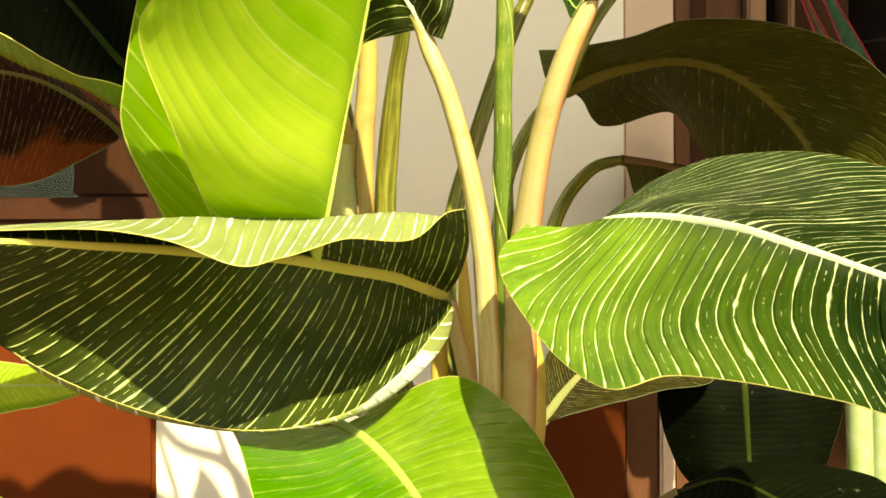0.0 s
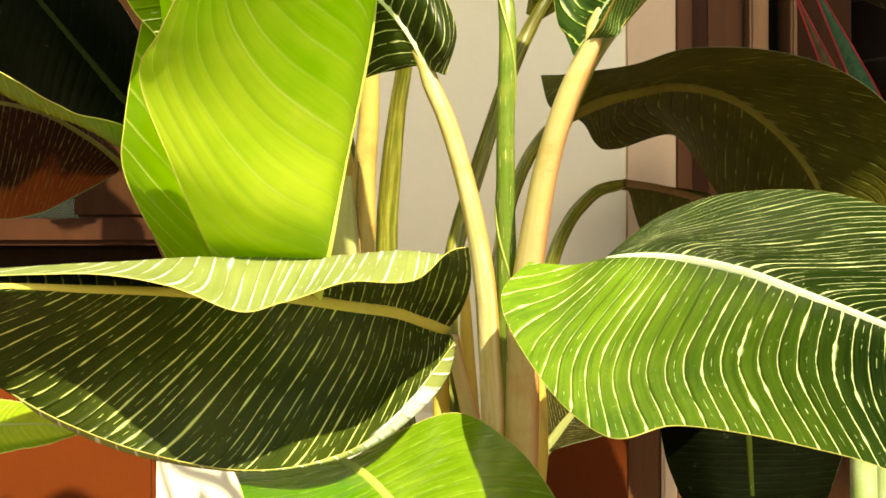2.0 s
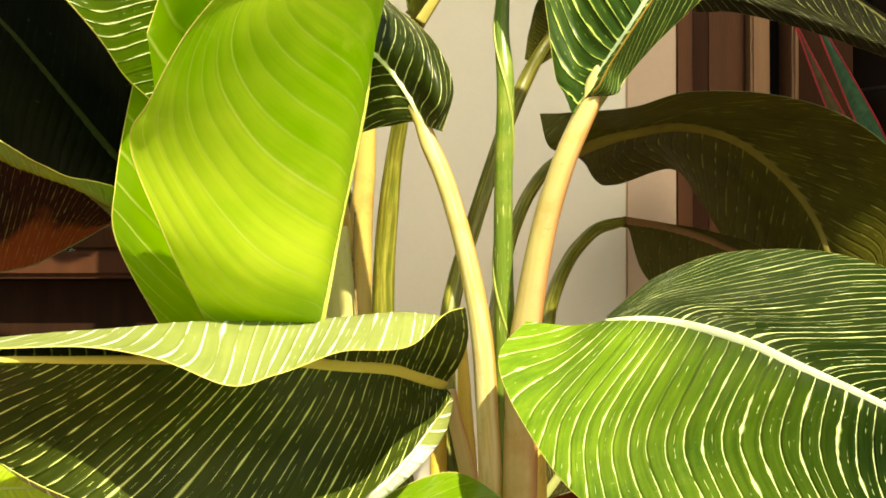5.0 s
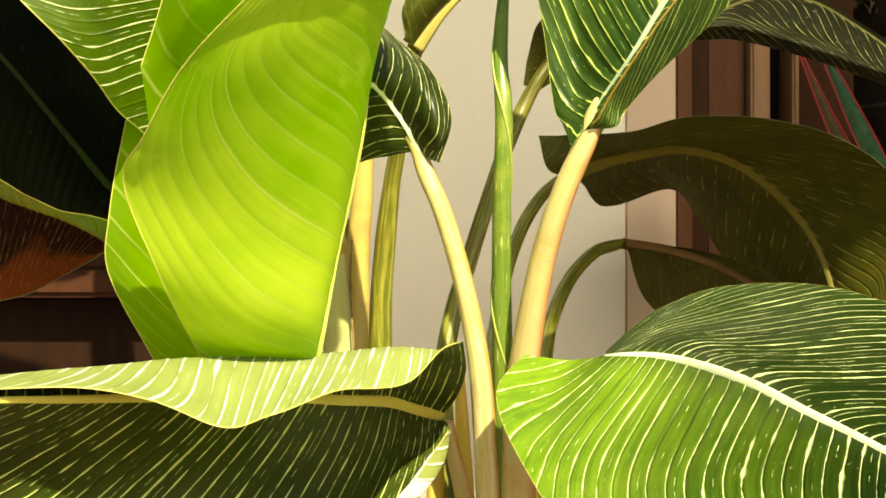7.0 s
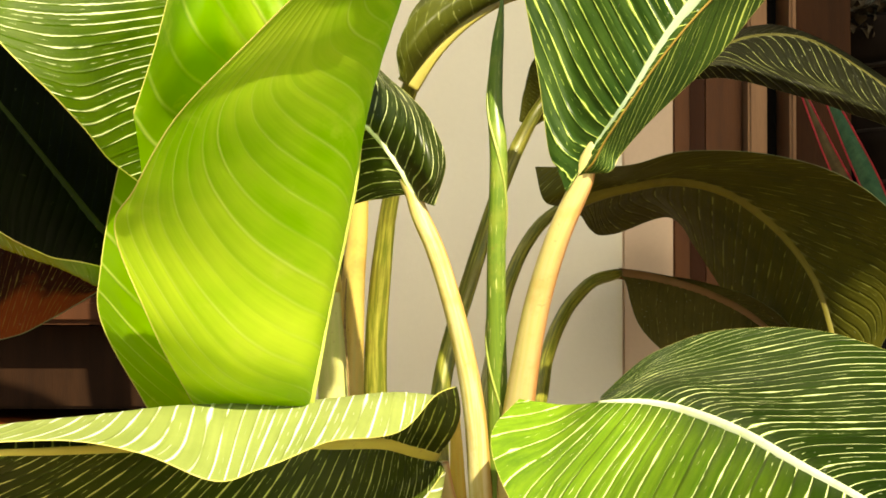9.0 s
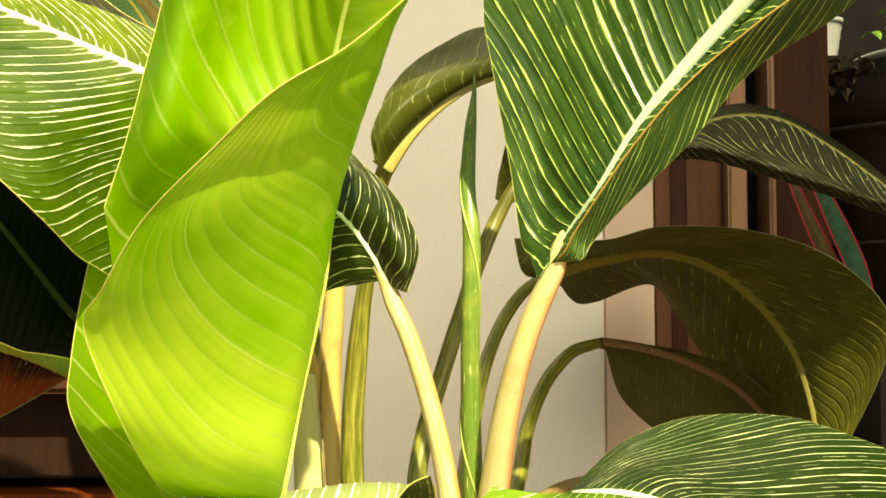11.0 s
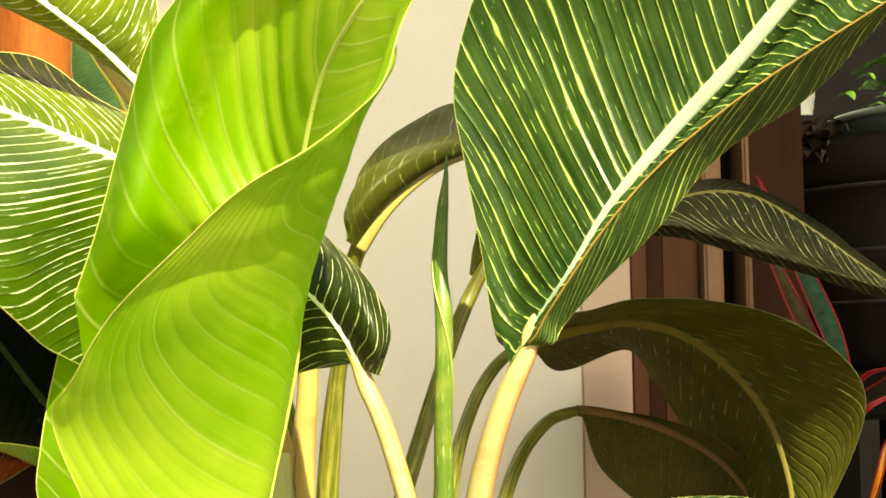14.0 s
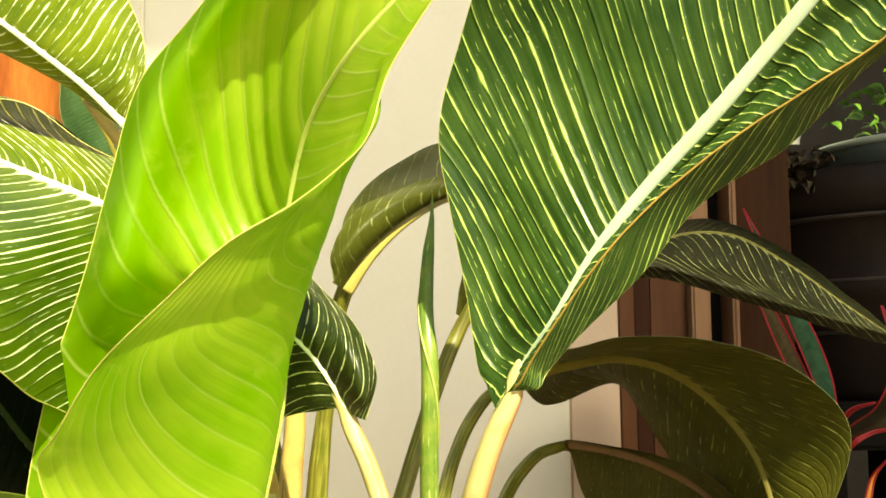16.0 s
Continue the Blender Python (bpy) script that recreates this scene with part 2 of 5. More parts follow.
def plain_material(name, a, b, rough=0.6, scale=30.0, grain=400.0, relief=0.15, stretch=(1, 1, 1), gloss=0.4, metal=0.0):
    """Paint, plaster, wood or clay: two tones at two scales and a fine relief."""
    n = Nodes(name)
    place = n.add("ShaderNodeMapping")
    place.inputs["Scale"].default_value = stretch
    n.put(place.inputs[0], n.coords("Object"))
    big, small = n.noise(place.outputs[0], scale, 4.0, 0.6), n.noise(place.outputs[0], grain, 3.0, 0.6)
    colour = n.mix(n.ramp(n.math("ADD", n.math("MULTIPLY", big, 0.7), n.math("MULTIPLY", small, 0.3)), 0.35, 0.65), a, b)
    return n.end(n.surface(colour, n.ramp(small, 0.3, 0.7, rough - 0.08, rough + 0.08), n.bump(small, relief, 0.0008), metal, gloss))


CREAM = (0.78, 0.80, 0.42)
DARK = leaf_material("striped_leaf", (0.024, 0.040, 0.005), (0.056, 0.078, 0.010), (0.78, 0.84, 0.32), 42, through_light=0.26, glow=(0.10, 0.12, 0.008), line=0.040, bead=0.075, rough=0.34, fine=0.9, seed=1.0, gloss=0.16, gap=0.385, run=8.0, white_edge=True)
# the large multiplier paints the broad leaf's brightly lit end
BOLD = leaf_material("boldly_striped_leaf", (0.005, 0.015, 0.0015), (0.015, 0.033, 0.003), (0.80, 0.85, 0.45), 31, through_light=0.20, glow=(0.11, 0.17, 0.012), line=0.027, bead=0.085, fine=0.9, seed=4.0, gloss=0.16, sunny=(13.0, 10.0, 7.5), band=0.3, gap=0.28, run=8.0)
UPRIGHT = leaf_material("upright_striped_leaf", (0.012, 0.040, 0.007), (0.050, 0.100, 0.016), (0.66, 0.78, 0.22), 40, through_light=0.28, glow=(0.12, 0.19, 0.012), line=0.034, bead=0.10, fine=1.0, seed=5.0, gloss=0.30, rough=0.36, gap=0.31, run=7.0)
# paler, yellower copies of the striped skin: sunlight put into the colour
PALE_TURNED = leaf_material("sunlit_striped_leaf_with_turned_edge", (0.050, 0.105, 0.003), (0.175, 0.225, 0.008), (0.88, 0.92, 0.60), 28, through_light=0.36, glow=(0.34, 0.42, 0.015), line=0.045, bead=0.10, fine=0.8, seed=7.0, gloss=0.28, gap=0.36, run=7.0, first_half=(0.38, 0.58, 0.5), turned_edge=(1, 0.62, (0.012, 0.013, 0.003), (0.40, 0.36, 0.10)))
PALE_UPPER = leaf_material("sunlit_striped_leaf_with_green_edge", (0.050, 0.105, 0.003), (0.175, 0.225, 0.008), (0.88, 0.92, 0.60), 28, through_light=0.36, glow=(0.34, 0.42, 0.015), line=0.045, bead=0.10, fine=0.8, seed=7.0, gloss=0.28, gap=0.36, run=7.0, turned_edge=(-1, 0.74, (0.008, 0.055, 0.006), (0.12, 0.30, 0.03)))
# dulled copies of the striped skin, with the rear leaves' shade in the colour
DIM = leaf_material("shade_dimmed_leaf", (0.050, 0.054, 0.006), (0.098, 0.096, 0.011), (0.55, 0.52, 0.16), 34, amount=0.40, through_light=0.25, glow=(0.14, 0.12, 0.012), line=0.030, bead=0.06, rough=0.55, seed=9.0, gloss=0.10, gap=0.48, run=8.0)
GREY = leaf_material("shade_greyed_leaf", (0.006, 0.007, 0.002), (0.013, 0.013, 0.004), (0.45, 0.46, 0.20), 26, amount=0.42, through_light=0.2, glow=(0.08, 0.09, 0.015), line=0.032, bead=0.05, fine=0.4, rough=0.5, seed=10.0, gloss=0.12, second=0.08)
# leaf skin blackened so that deep shade sits in the colour itself
DEEP = leaf_material("shade_blackened_leaf", (0.0016, 0.0026, 0.0006), (0.004, 0.006, 0.0012), (0.06, 0.09, 0.03), 30, amount=0.08, through_light=0.12, glow=(0.02, 0.03, 0.005), line=0.02, bead=0.05, rough=0.6, seed=11.0, gloss=0.03, groove=0.12, dust=0.0)
SMALL = leaf_material("small_striped_leaf", (0.014, 0.024, 0.004), (0.034, 0.050, 0.008), (0.80, 0.82, 0.45), 15, through_light=0.3, glow=(0.12, 0.18, 0.02), line=0.045, bead=0.035, fine=0.25, seed=21.0, gloss=0.35)
# olive skin darkened to carry the shade of the leaves that wear it
OLIVE = leaf_material("shade_darkened_olive_leaf", (0.012, 0.011, 0.0015), (0.026, 0.022, 0.003), (0.55, 0.48, 0.14), 44, amount=0.4, through_light=0.2, glow=(0.08, 0.07, 0.01), line=0.05, bead=0.06, fine=0.6, rough=0.5, seed=33.0, gloss=0.1)
OLIVE_PLAIN = leaf_material("plain_olive_leaf", (0.048, 0.056, 0.005), (0.076, 0.086, 0.009), (0.70, 0.68, 0.32), 13, amount=0.22, through_light=0.22, glow=(0.14, 0.16, 0.015), line=0.022, bead=0.05, fine=0.0, rough=0.45, seed=35.0, groove=0.12, gloss=0.2)
# darker copy of the plain green skin, shade included in its colour
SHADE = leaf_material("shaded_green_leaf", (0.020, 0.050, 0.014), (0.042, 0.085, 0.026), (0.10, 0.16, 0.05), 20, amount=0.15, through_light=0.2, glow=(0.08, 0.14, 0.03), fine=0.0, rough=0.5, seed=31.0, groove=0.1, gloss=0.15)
UNDER = leaf_material("striped_leaf_underside", (0.25, 0.31, 0.080), (0.33, 0.39, 0.11), (0.94, 0.96, 0.84), 36, through_light=0.30, glow=(0.34, 0.42, 0.08), line=0.075, bead=0.09, fine=0.5, rough=0.5, seed=1.0, gap=0.34, run=7.0, rim=0.3, white_edge=True)
UNDER_DARK = leaf_material("dark_leaf_underside", (0.022, 0.055, 0.007), (0.04, 0.09, 0.011), CREAM, 38, through_light=0.30, glow=(0.12, 0.20, 0.02), rough=0.45, seed=5.0, gloss=0.3)
# underside dimmed in colour to match the shaded leaves
UNDER_DIM = leaf_material("shade_dimmed_underside", (0.036, 0.040, 0.008), (0.066, 0.070, 0.014), (0.30, 0.30, 0.12), 36, amount=0.4, through_light=0.25, glow=(0.12, 0.12, 0.015), rough=0.6, seed=9.0, gloss=0.12)
YELLOW = young_leaf_material("young_leaf", (0.24, 0.48, 0.012), (0.57, 0.72, 0.060), (0.72, 0.82, 0.20), 21.0, 34.0, seed=12.0)
GREEN = leaf_material("plain_green_leaf", (0.115, 0.24, 0.009), (0.22, 0.35, 0.025), (0.42, 0.58, 0.08), 20, amount=0.25, through_light=0.3, glow=(0.25, 0.45, 0.010), fine=0.0, rough=0.20, seed=15.0, groove=0.2, gloss=0.7, first_half=(0.38, 0.70, 0.35))
RUSSET = leaf_material("russet_leaf", (0.006, 0.004, 0.002), (0.020, 0.007, 0.002), (0.36, 0.26, 0.08), 44, amount=0.4, through_light=0.40, glow=(0.06, 0.016, 0.004), fine=0.6, rough=0.6, seed=18.0, gloss=0.08, patch=(0.24, 0.045, 0.008))
MARGIN = stem_material("leaf_margin", (0.55, 0.55, 0.14), (0.48, 0.42, 0.10), (0.40, 0.28, 0.08))
# margin for the shaded leaves, their shade put into its colour
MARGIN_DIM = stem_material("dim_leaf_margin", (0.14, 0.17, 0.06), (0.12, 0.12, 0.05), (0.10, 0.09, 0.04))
RIB_PALE = stem_material("pale_midrib", (0.72, 0.80, 0.56), (0.66, 0.75, 0.44), (0.58, 0.70, 0.30))
RIB_MINT = stem_material("greenish_white_midrib", (0.42, 0.53, 0.38), (0.39, 0.50, 0.31), (0.38, 0.50, 0.22))
RIB_GREEN = stem_material("green_midrib", (0.42, 0.50, 0.10), (0.36, 0.45, 0.08), (0.50, 0.55, 0.16))
RIB_GOLD = stem_material("golden_midrib", (0.68, 0.60, 0.12), (0.60, 0.54, 0.10), (0.70, 0.66, 0.20))
RIB_OLD = stem_material("dull_gold_midrib", (0.40, 0.35, 0.09), (0.33, 0.30, 0.07), (0.28, 0.22, 0.05))
# RIB_DIM, RIB_GREY, RIB_SHADE and RIB_DEEP carry painted shade, each dulled or darkened
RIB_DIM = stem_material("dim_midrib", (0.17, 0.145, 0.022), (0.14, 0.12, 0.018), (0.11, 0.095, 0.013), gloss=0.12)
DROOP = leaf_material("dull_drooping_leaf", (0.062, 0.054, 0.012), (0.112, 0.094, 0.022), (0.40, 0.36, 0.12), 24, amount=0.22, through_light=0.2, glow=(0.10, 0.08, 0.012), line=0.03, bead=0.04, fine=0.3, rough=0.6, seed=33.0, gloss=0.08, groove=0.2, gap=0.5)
RIB_GREY = stem_material("shade_greyed_midrib", (0.095, 0.090, 0.022), (0.080, 0.075, 0.018), (0.06, 0.055, 0.012), gloss=0.1)
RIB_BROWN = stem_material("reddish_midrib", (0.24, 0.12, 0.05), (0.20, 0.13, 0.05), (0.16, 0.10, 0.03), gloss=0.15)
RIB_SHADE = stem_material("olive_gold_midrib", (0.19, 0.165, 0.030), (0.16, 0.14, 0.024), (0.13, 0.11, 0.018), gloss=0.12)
RIB_DEEP = stem_material("shade_blackened_midrib", (0.030, 0.042, 0.006), (0.022, 0.032, 0.005), (0.016, 0.020, 0.004), gloss=0.06)
RIB_OLIVE = stem_material("olive_midrib", (0.22, 0.24, 0.07), (0.18, 0.20, 0.05), (0.26, 0.26, 0.09))
RIB_LIME = stem_material("lime_midrib", (0.66, 0.74, 0.18), (0.58, 0.70, 0.12), (0.64, 0.72, 0.18))
CREASE = stem_material("brown_crease", (0.30, 0.20, 0.04), (0.24, 0.16, 0.03), (0.34, 0.26, 0.06))
STEM_CREAM = stem_material("cream_petiole", (0.68, 0.60, 0.34), (0.56, 0.46, 0.11), (0.52, 0.35, 0.08), 0.9, flank=(0.46, 0.26, 0.06))
STEM_GOLD = stem_material("golden_petiole", (0.64, 0.52, 0.25), (0.56, 0.50, 0.18), (0.54, 0.35, 0.10), 0.8, flank=(0.54, 0.20, 0.06))
STEM_GREEN = stem_material("streaked_green_petiole", (0.10, 0.12, 0.010), (0.36, 0.34, 0.06), (0.16, 0.14, 0.02), 0.9)
STEM_SPEAR = stem_material("green_spear", (0.10, 0.175, 0.022), (0.16, 0.245, 0.032), (0.27, 0.32, 0.055), 0.7, dots=(0.62, 0.64, 0.26))
SEAM = stem_material("pale_seam", (0.32, 0.38, 0.09), (0.26, 0.32, 0.07), (0.30, 0.30, 0.08))
STEM_OLD = stem_material("golden_old_petiole", (0.54, 0.39, 0.10), (0.46, 0.39, 0.11), (0.40, 0.22, 0.06), 0.8)
STEM_RED = stem_material("reddish_petiole", (0.20, 0.16, 0.05), (0.26, 0.12, 0.05), (0.14, 0.13, 0.03), 0.7)
SHEATH = stem_material("dry_sheath", (0.62, 0.41, 0.06), (0.60, 0.48, 0.10), (0.34, 0.22, 0.035), 0.8, 0.6)
SHEATH_PALE = stem_material("pale_yellow_sheath", (0.52, 0.50, 0.20), (0.44, 0.47, 0.14), (0.40, 0.32, 0.10), 0.8, 0.5)
FIBRE = plain_material("dry_brown_fibre", (0.10, 0.06, 0.025), (0.34, 0.24, 0.10), 0.9, 300.0, 900.0, 0.8, gloss=0.1)
WALL = plain_material("cream_plaster", (0.78, 0.745, 0.59), (0.83, 0.795, 0.64), 0.75, 6.0, 240.0, 0.2)
TAN = plain_material("tan_paint", (0.56, 0.42, 0.29), (0.62, 0.47, 0.33), 0.6, 8.0, 260.0, 0.15)
DADO = plain_material("red_brown_paint", (0.088, 0.017, 0.002), (0.112, 0.023, 0.0035), 0.6, 7.0, 260.0, 0.15, gloss=0.08)
WOOD = plain_material("brown_wood", (0.026, 0.010, 0.003), (0.046, 0.017, 0.005), 0.6, 14.0, 160.0, 0.25, (6, 6, 0.6), 0.08)
# brown wood with the shade under the sill put into its colour
WOOD_SHADED = plain_material("shade_darkened_wood", (0.010, 0.004, 0.0015), (0.020, 0.008, 0.003), 0.6, 14.0, 160.0, 0.25, (6, 6, 0.6), 0.08)
WOOD_RED = plain_material("red_brown_wood", (0.080, 0.030, 0.010), (0.12, 0.046, 0.015), 0.6, 14.0, 160.0, 0.25, (6, 6, 0.6), 0.2)
WOOD_TAN = plain_material("worn_tan_wood", (0.22, 0.12, 0.06), (0.29, 0.16, 0.08), 0.6, 14.0, 160.0, 0.2, (6, 6, 0.6), 0.2)
WOOD_PINK = plain_material("worn_brown_wood", (0.036, 0.013, 0.005), (0.052, 0.018, 0.007), 0.6, 14.0, 160.0, 0.2, (6, 6, 0.6), 0.1)
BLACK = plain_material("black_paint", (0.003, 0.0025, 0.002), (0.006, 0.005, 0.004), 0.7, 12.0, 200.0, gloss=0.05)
# tone of the unseen ground, chosen to bounce warm light into the shade
FLOOR = plain_material("warm_bounce_floor", (0.13, 0.085, 0.052), (0.18, 0.12, 0.075), 0.8, 3.0, 150.0, 0.3)
CLAY = plain_material("terracotta", (0.22, 0.045, 0.004), (0.46, 0.14, 0.018), 0.7, 25.0, 250.0, 0.2, (2, 2, 0.4))
PLASTIC = plain_material("black_plastic", (0.012, 0.009, 0.007), (0.024, 0.017, 0.013), 0.55, 20.0, 300.0, gloss=0.12)
BAND = plain_material("worn_grey_plastic", (0.024, 0.020, 0.017), (0.045, 0.037, 0.030), 0.5, 30.0, 300.0)
POT_GREY = plain_material("pale_grey_clay", (0.16, 0.165, 0.14), (0.22, 0.225, 0.19), 0.5, 40.0, 300.0)
PALE_RIM = plain_material("pale_plastic", (0.30, 0.34, 0.27), (0.38, 0.42, 0.34), 0.5, 20.0, 300.0)
TEAL_CLAY = plain_material("grey_teal_plastic", (0.075, 0.095, 0.085), (0.11, 0.135, 0.12), 0.5, 20.0, 300.0)
CANE = plain_material("pale_cane", (0.38, 0.44, 0.24), (0.22, 0.32, 0.08), 0.5, 60.0, 300.0, 0.2)
RED_EDGE = plain_material("crimson_leaf_edge", (0.26, 0.008, 0.014), (0.36, 0.012, 0.02), 0.4, 60.0, 300.0)
YELLOW_EDGE = plain_material("orange_yellow_leaf", (0.70, 0.22, 0.01), (0.75, 0.40, 0.02), 0.4, 60.0, 300.0)
CORD_DARK = plain_material("dark_bronze_leaf", (0.010, 0.012, 0.005), (0.022, 0.022, 0.010), 0.4, 40.0, 300.0, 0.2, (4, 4, 0.5))
CORD = plain_material("bronze_green_leaf", (0.012, 0.045, 0.018), (0.045, 0.10, 0.042), 0.5, 40.0, 300.0, 0.2, (4, 4, 0.5), 0.15)
CORD_OLIVE = plain_material("olive_bronze_leaf", (0.045, 0.030, 0.010), (0.085, 0.060, 0.020), 0.5, 40.0, 300.0, 0.2, (4, 4, 0.5), 0.15)
DRY = plain_material("dry_brown_leaf", (0.030, 0.022, 0.012), (0.075, 0.058, 0.035), 0.8, 60.0, 300.0, 0.2, gloss=0.1)
SOIL = plain_material("soil", (0.03, 0.02, 0.012), (0.06, 0.04, 0.025), 0.9, 60.0, 400.0, 0.6)
BUSH = plain_material("bush_leaf", (0.025, 0.075, 0.008), (0.10, 0.20, 0.020), 0.4, 60.0, 300.0)
pane_nodes = Nodes("window_glass")
pane_glass = pane_nodes.add("ShaderNodeBsdfGlass")
pane_glass.inputs["Color"].default_value = (0.75, 0.85, 0.85, 1)
pane_glass.inputs["IOR"].default_value = 1.45
GLASS = pane_nodes.end(pane_glass.outputs[0])


# ---- builders ----
def part(name, bm, material, parent, label=""):
    """Links a bmesh as one mesh object under a thing or a part (or alone, with no parent)."""
    data = bpy.data.meshes.new(name)
    bm.to_mesh(data)
    bm.free()
    return link(name, data, material, parent, label)


def link(name, data, material, parent, label=""):
    data.materials.append(material)
    ob = new(name, data)
    ob.parent = parent
    return tagged(ob, label)


def thing(name, place, label, category, group=""):
    ob = new(name)
    ob.location = place
    bpy.context.view_layer.update()
    return tagged(ob, label, category, group)


def under(ob, parent):
    """Keeps world coordinates of a part whose mesh is written in them."""
    ob.matrix_parent_inverse = Matrix.Translation(-world_place(parent))
    return ob


def world_place(ob):
    return ob.location + (world_place(ob.parent) if ob.parent else Vector())


def box(x0, x1, y0, y1, z0, z1, bevel=0.002):
    bm = bmesh.new()
    bmesh.ops.create_cube(bm, size=1.0)
    bmesh.ops.scale(bm, vec=(x1 - x0, y1 - y0, z1 - z0), verts=bm.verts)
    bmesh.ops.translate(bm, vec=((x0 + x1) / 2, (y0 + y1) / 2, (z0 + z1) / 2), verts=bm.verts)
    if bevel:
        bmesh.ops.bevel(bm, geom=bm.edges[:], offset=bevel, segments=2, affect="EDGES")
    return bm


def setting(name, bm, material, label):
    return tagged(part(name, bm, material, None, label), kind="structure")


def spline(knots, points, at):
    """Smooth curve through points (any shape behind the first axis) at uneven knots."""
    knots, points, at = np.asarray(knots, float), np.asarray(points, float), np.asarray(at, float)
    h = np.diff(knots)
    slope = np.diff(points, axis=0) / h.reshape(-1, *[1] * (points.ndim - 1))
    hh = h.reshape(-1, *[1] * (points.ndim - 1))
    mid = (slope[1:] * hh[:-1] + slope[:-1] * hh[1:]) / (hh[1:] + hh[:-1])
    tang = np.concatenate([slope[:1], mid, slope[-1:]])
    i = np.clip(np.searchsorted(knots, at, side="right") - 1, 0, len(h) - 1)
    s = ((at - knots[i]) / h[i]).reshape(-1, *[1] * (points.ndim - 1))
    g = hh[i]
    return ((2 * s**3 - 3 * s**2 + 1) * points[i] + (s**3 - 2 * s**2 + s) * g * tang[i]
            + (-2 * s**3 + 3 * s**2) * points[i + 1] + (s**3 - s**2) * g * tang[i + 1])


def sheet_mesh(name, grid, u, v):
    """A smooth quad mesh over a grid of places, with u along and v across in its UV map."""
    a, b = grid.shape[:2]
    index = np.arange(a * b).reshape(a, b)
    quads = np.stack([index[:-1, :-1], index[1:, :-1], index[1:, 1:], index[:-1, 1:]], -1).reshape(-1, 4)
    data = bpy.data.meshes.new(name)
    data.from_pydata(grid.reshape(-1, 3).tolist(), [], quads.tolist())
    uv = np.stack(np.meshgrid(u, v, indexing="ij"), -1).reshape(-1, 2)[quads.ravel()]
    data.uv_layers.new(name="UVMap").data.foreach_set("uv", uv.astype(np.float32).ravel())
    data.polygons.foreach_set("use_smooth", [True] * len(quads))
    return data


def tube_mesh(name, path, radii, steps=40, ring=12, flat=1.0, smooth=True):
    """A tapered round stalk along a smooth path, closed at both ends. flat: its depth by its width."""
    path = np.asarray(path, float)
    knots = np.r_[0, np.cumsum(np.linalg.norm(np.diff(path, axis=0), axis=1) + 1e-6)]
    at = np.linspace(0, knots[-1], steps)
    line = spline(knots, path, at) if smooth else np.stack([np.interp(at, knots, path[:, n]) for n in range(3)], 1)
    r = np.interp(at, knots, radii)
    ahead = np.gradient(line, axis=0)
    ahead /= np.linalg.norm(ahead, axis=1, keepdims=True) + 1e-9
    side = np.cross(ahead, (0.0, 1.0, 0.02))
    side /= np.linalg.norm(side, axis=1, keepdims=True) + 1e-9
    over = np.cross(side, ahead)
    turn = np.linspace(0, 2 * np.pi, ring + 1)
    grid = line[:, None] + r[:, None, None] * (np.cos(turn)[None, :, None] * side[:, None] + flat * np.sin(turn)[None, :, None] * over[:, None])
    grid = np.concatenate([line[:1, None] + 0 * grid[:1], grid, line[-1:, None] + 0 * grid[-1:]])
    return sheet_mesh(name, grid, np.r_[0, np.linspace(0, knots[-1] * 10, steps), knots[-1] * 10], np.linspace(0, 1, ring + 1))


def blade_mesh(name, top, bottom, u, v):
    """Two skins of a blade, the upper one with the first material and the lower one with the second. u: a grid, v: a row."""
    a, b = top.shape[:2]
    index = np.arange(a * b).reshape(a, b)
    quads = np.stack([index[:-1, :-1], index[1:, :-1], index[1:, 1:], index[:-1, 1:]], -1).reshape(-1, 4)
    places = top.reshape(-1, 3) if bottom is None else np.concatenate([top.reshape(-1, 3), bottom.reshape(-1, 3)])
    faces = quads if bottom is None else np.concatenate([quads, quads[:, ::-1] + a * b])
    data = bpy.data.meshes.new(name)
    data.from_pydata(places.tolist(), [], faces.tolist())
    uv = np.stack([u, np.broadcast_to(v[None], u.shape)], -1).reshape(-1, 2)
    data.uv_layers.new(name="UVMap").data.foreach_set("uv", uv[faces.ravel() % (a * b)].astype(np.float32).ravel())
    data.polygons.foreach_set("use_smooth", [True] * len(faces))
    data.polygons.foreach_set("material_index", np.arange(len(faces)) // len(quads))
    return data


def section(net, *across):
    """Adds one cross section of a leaf blade, from one margin over the midrib to the other, in centimetres."""
    net.append(across)


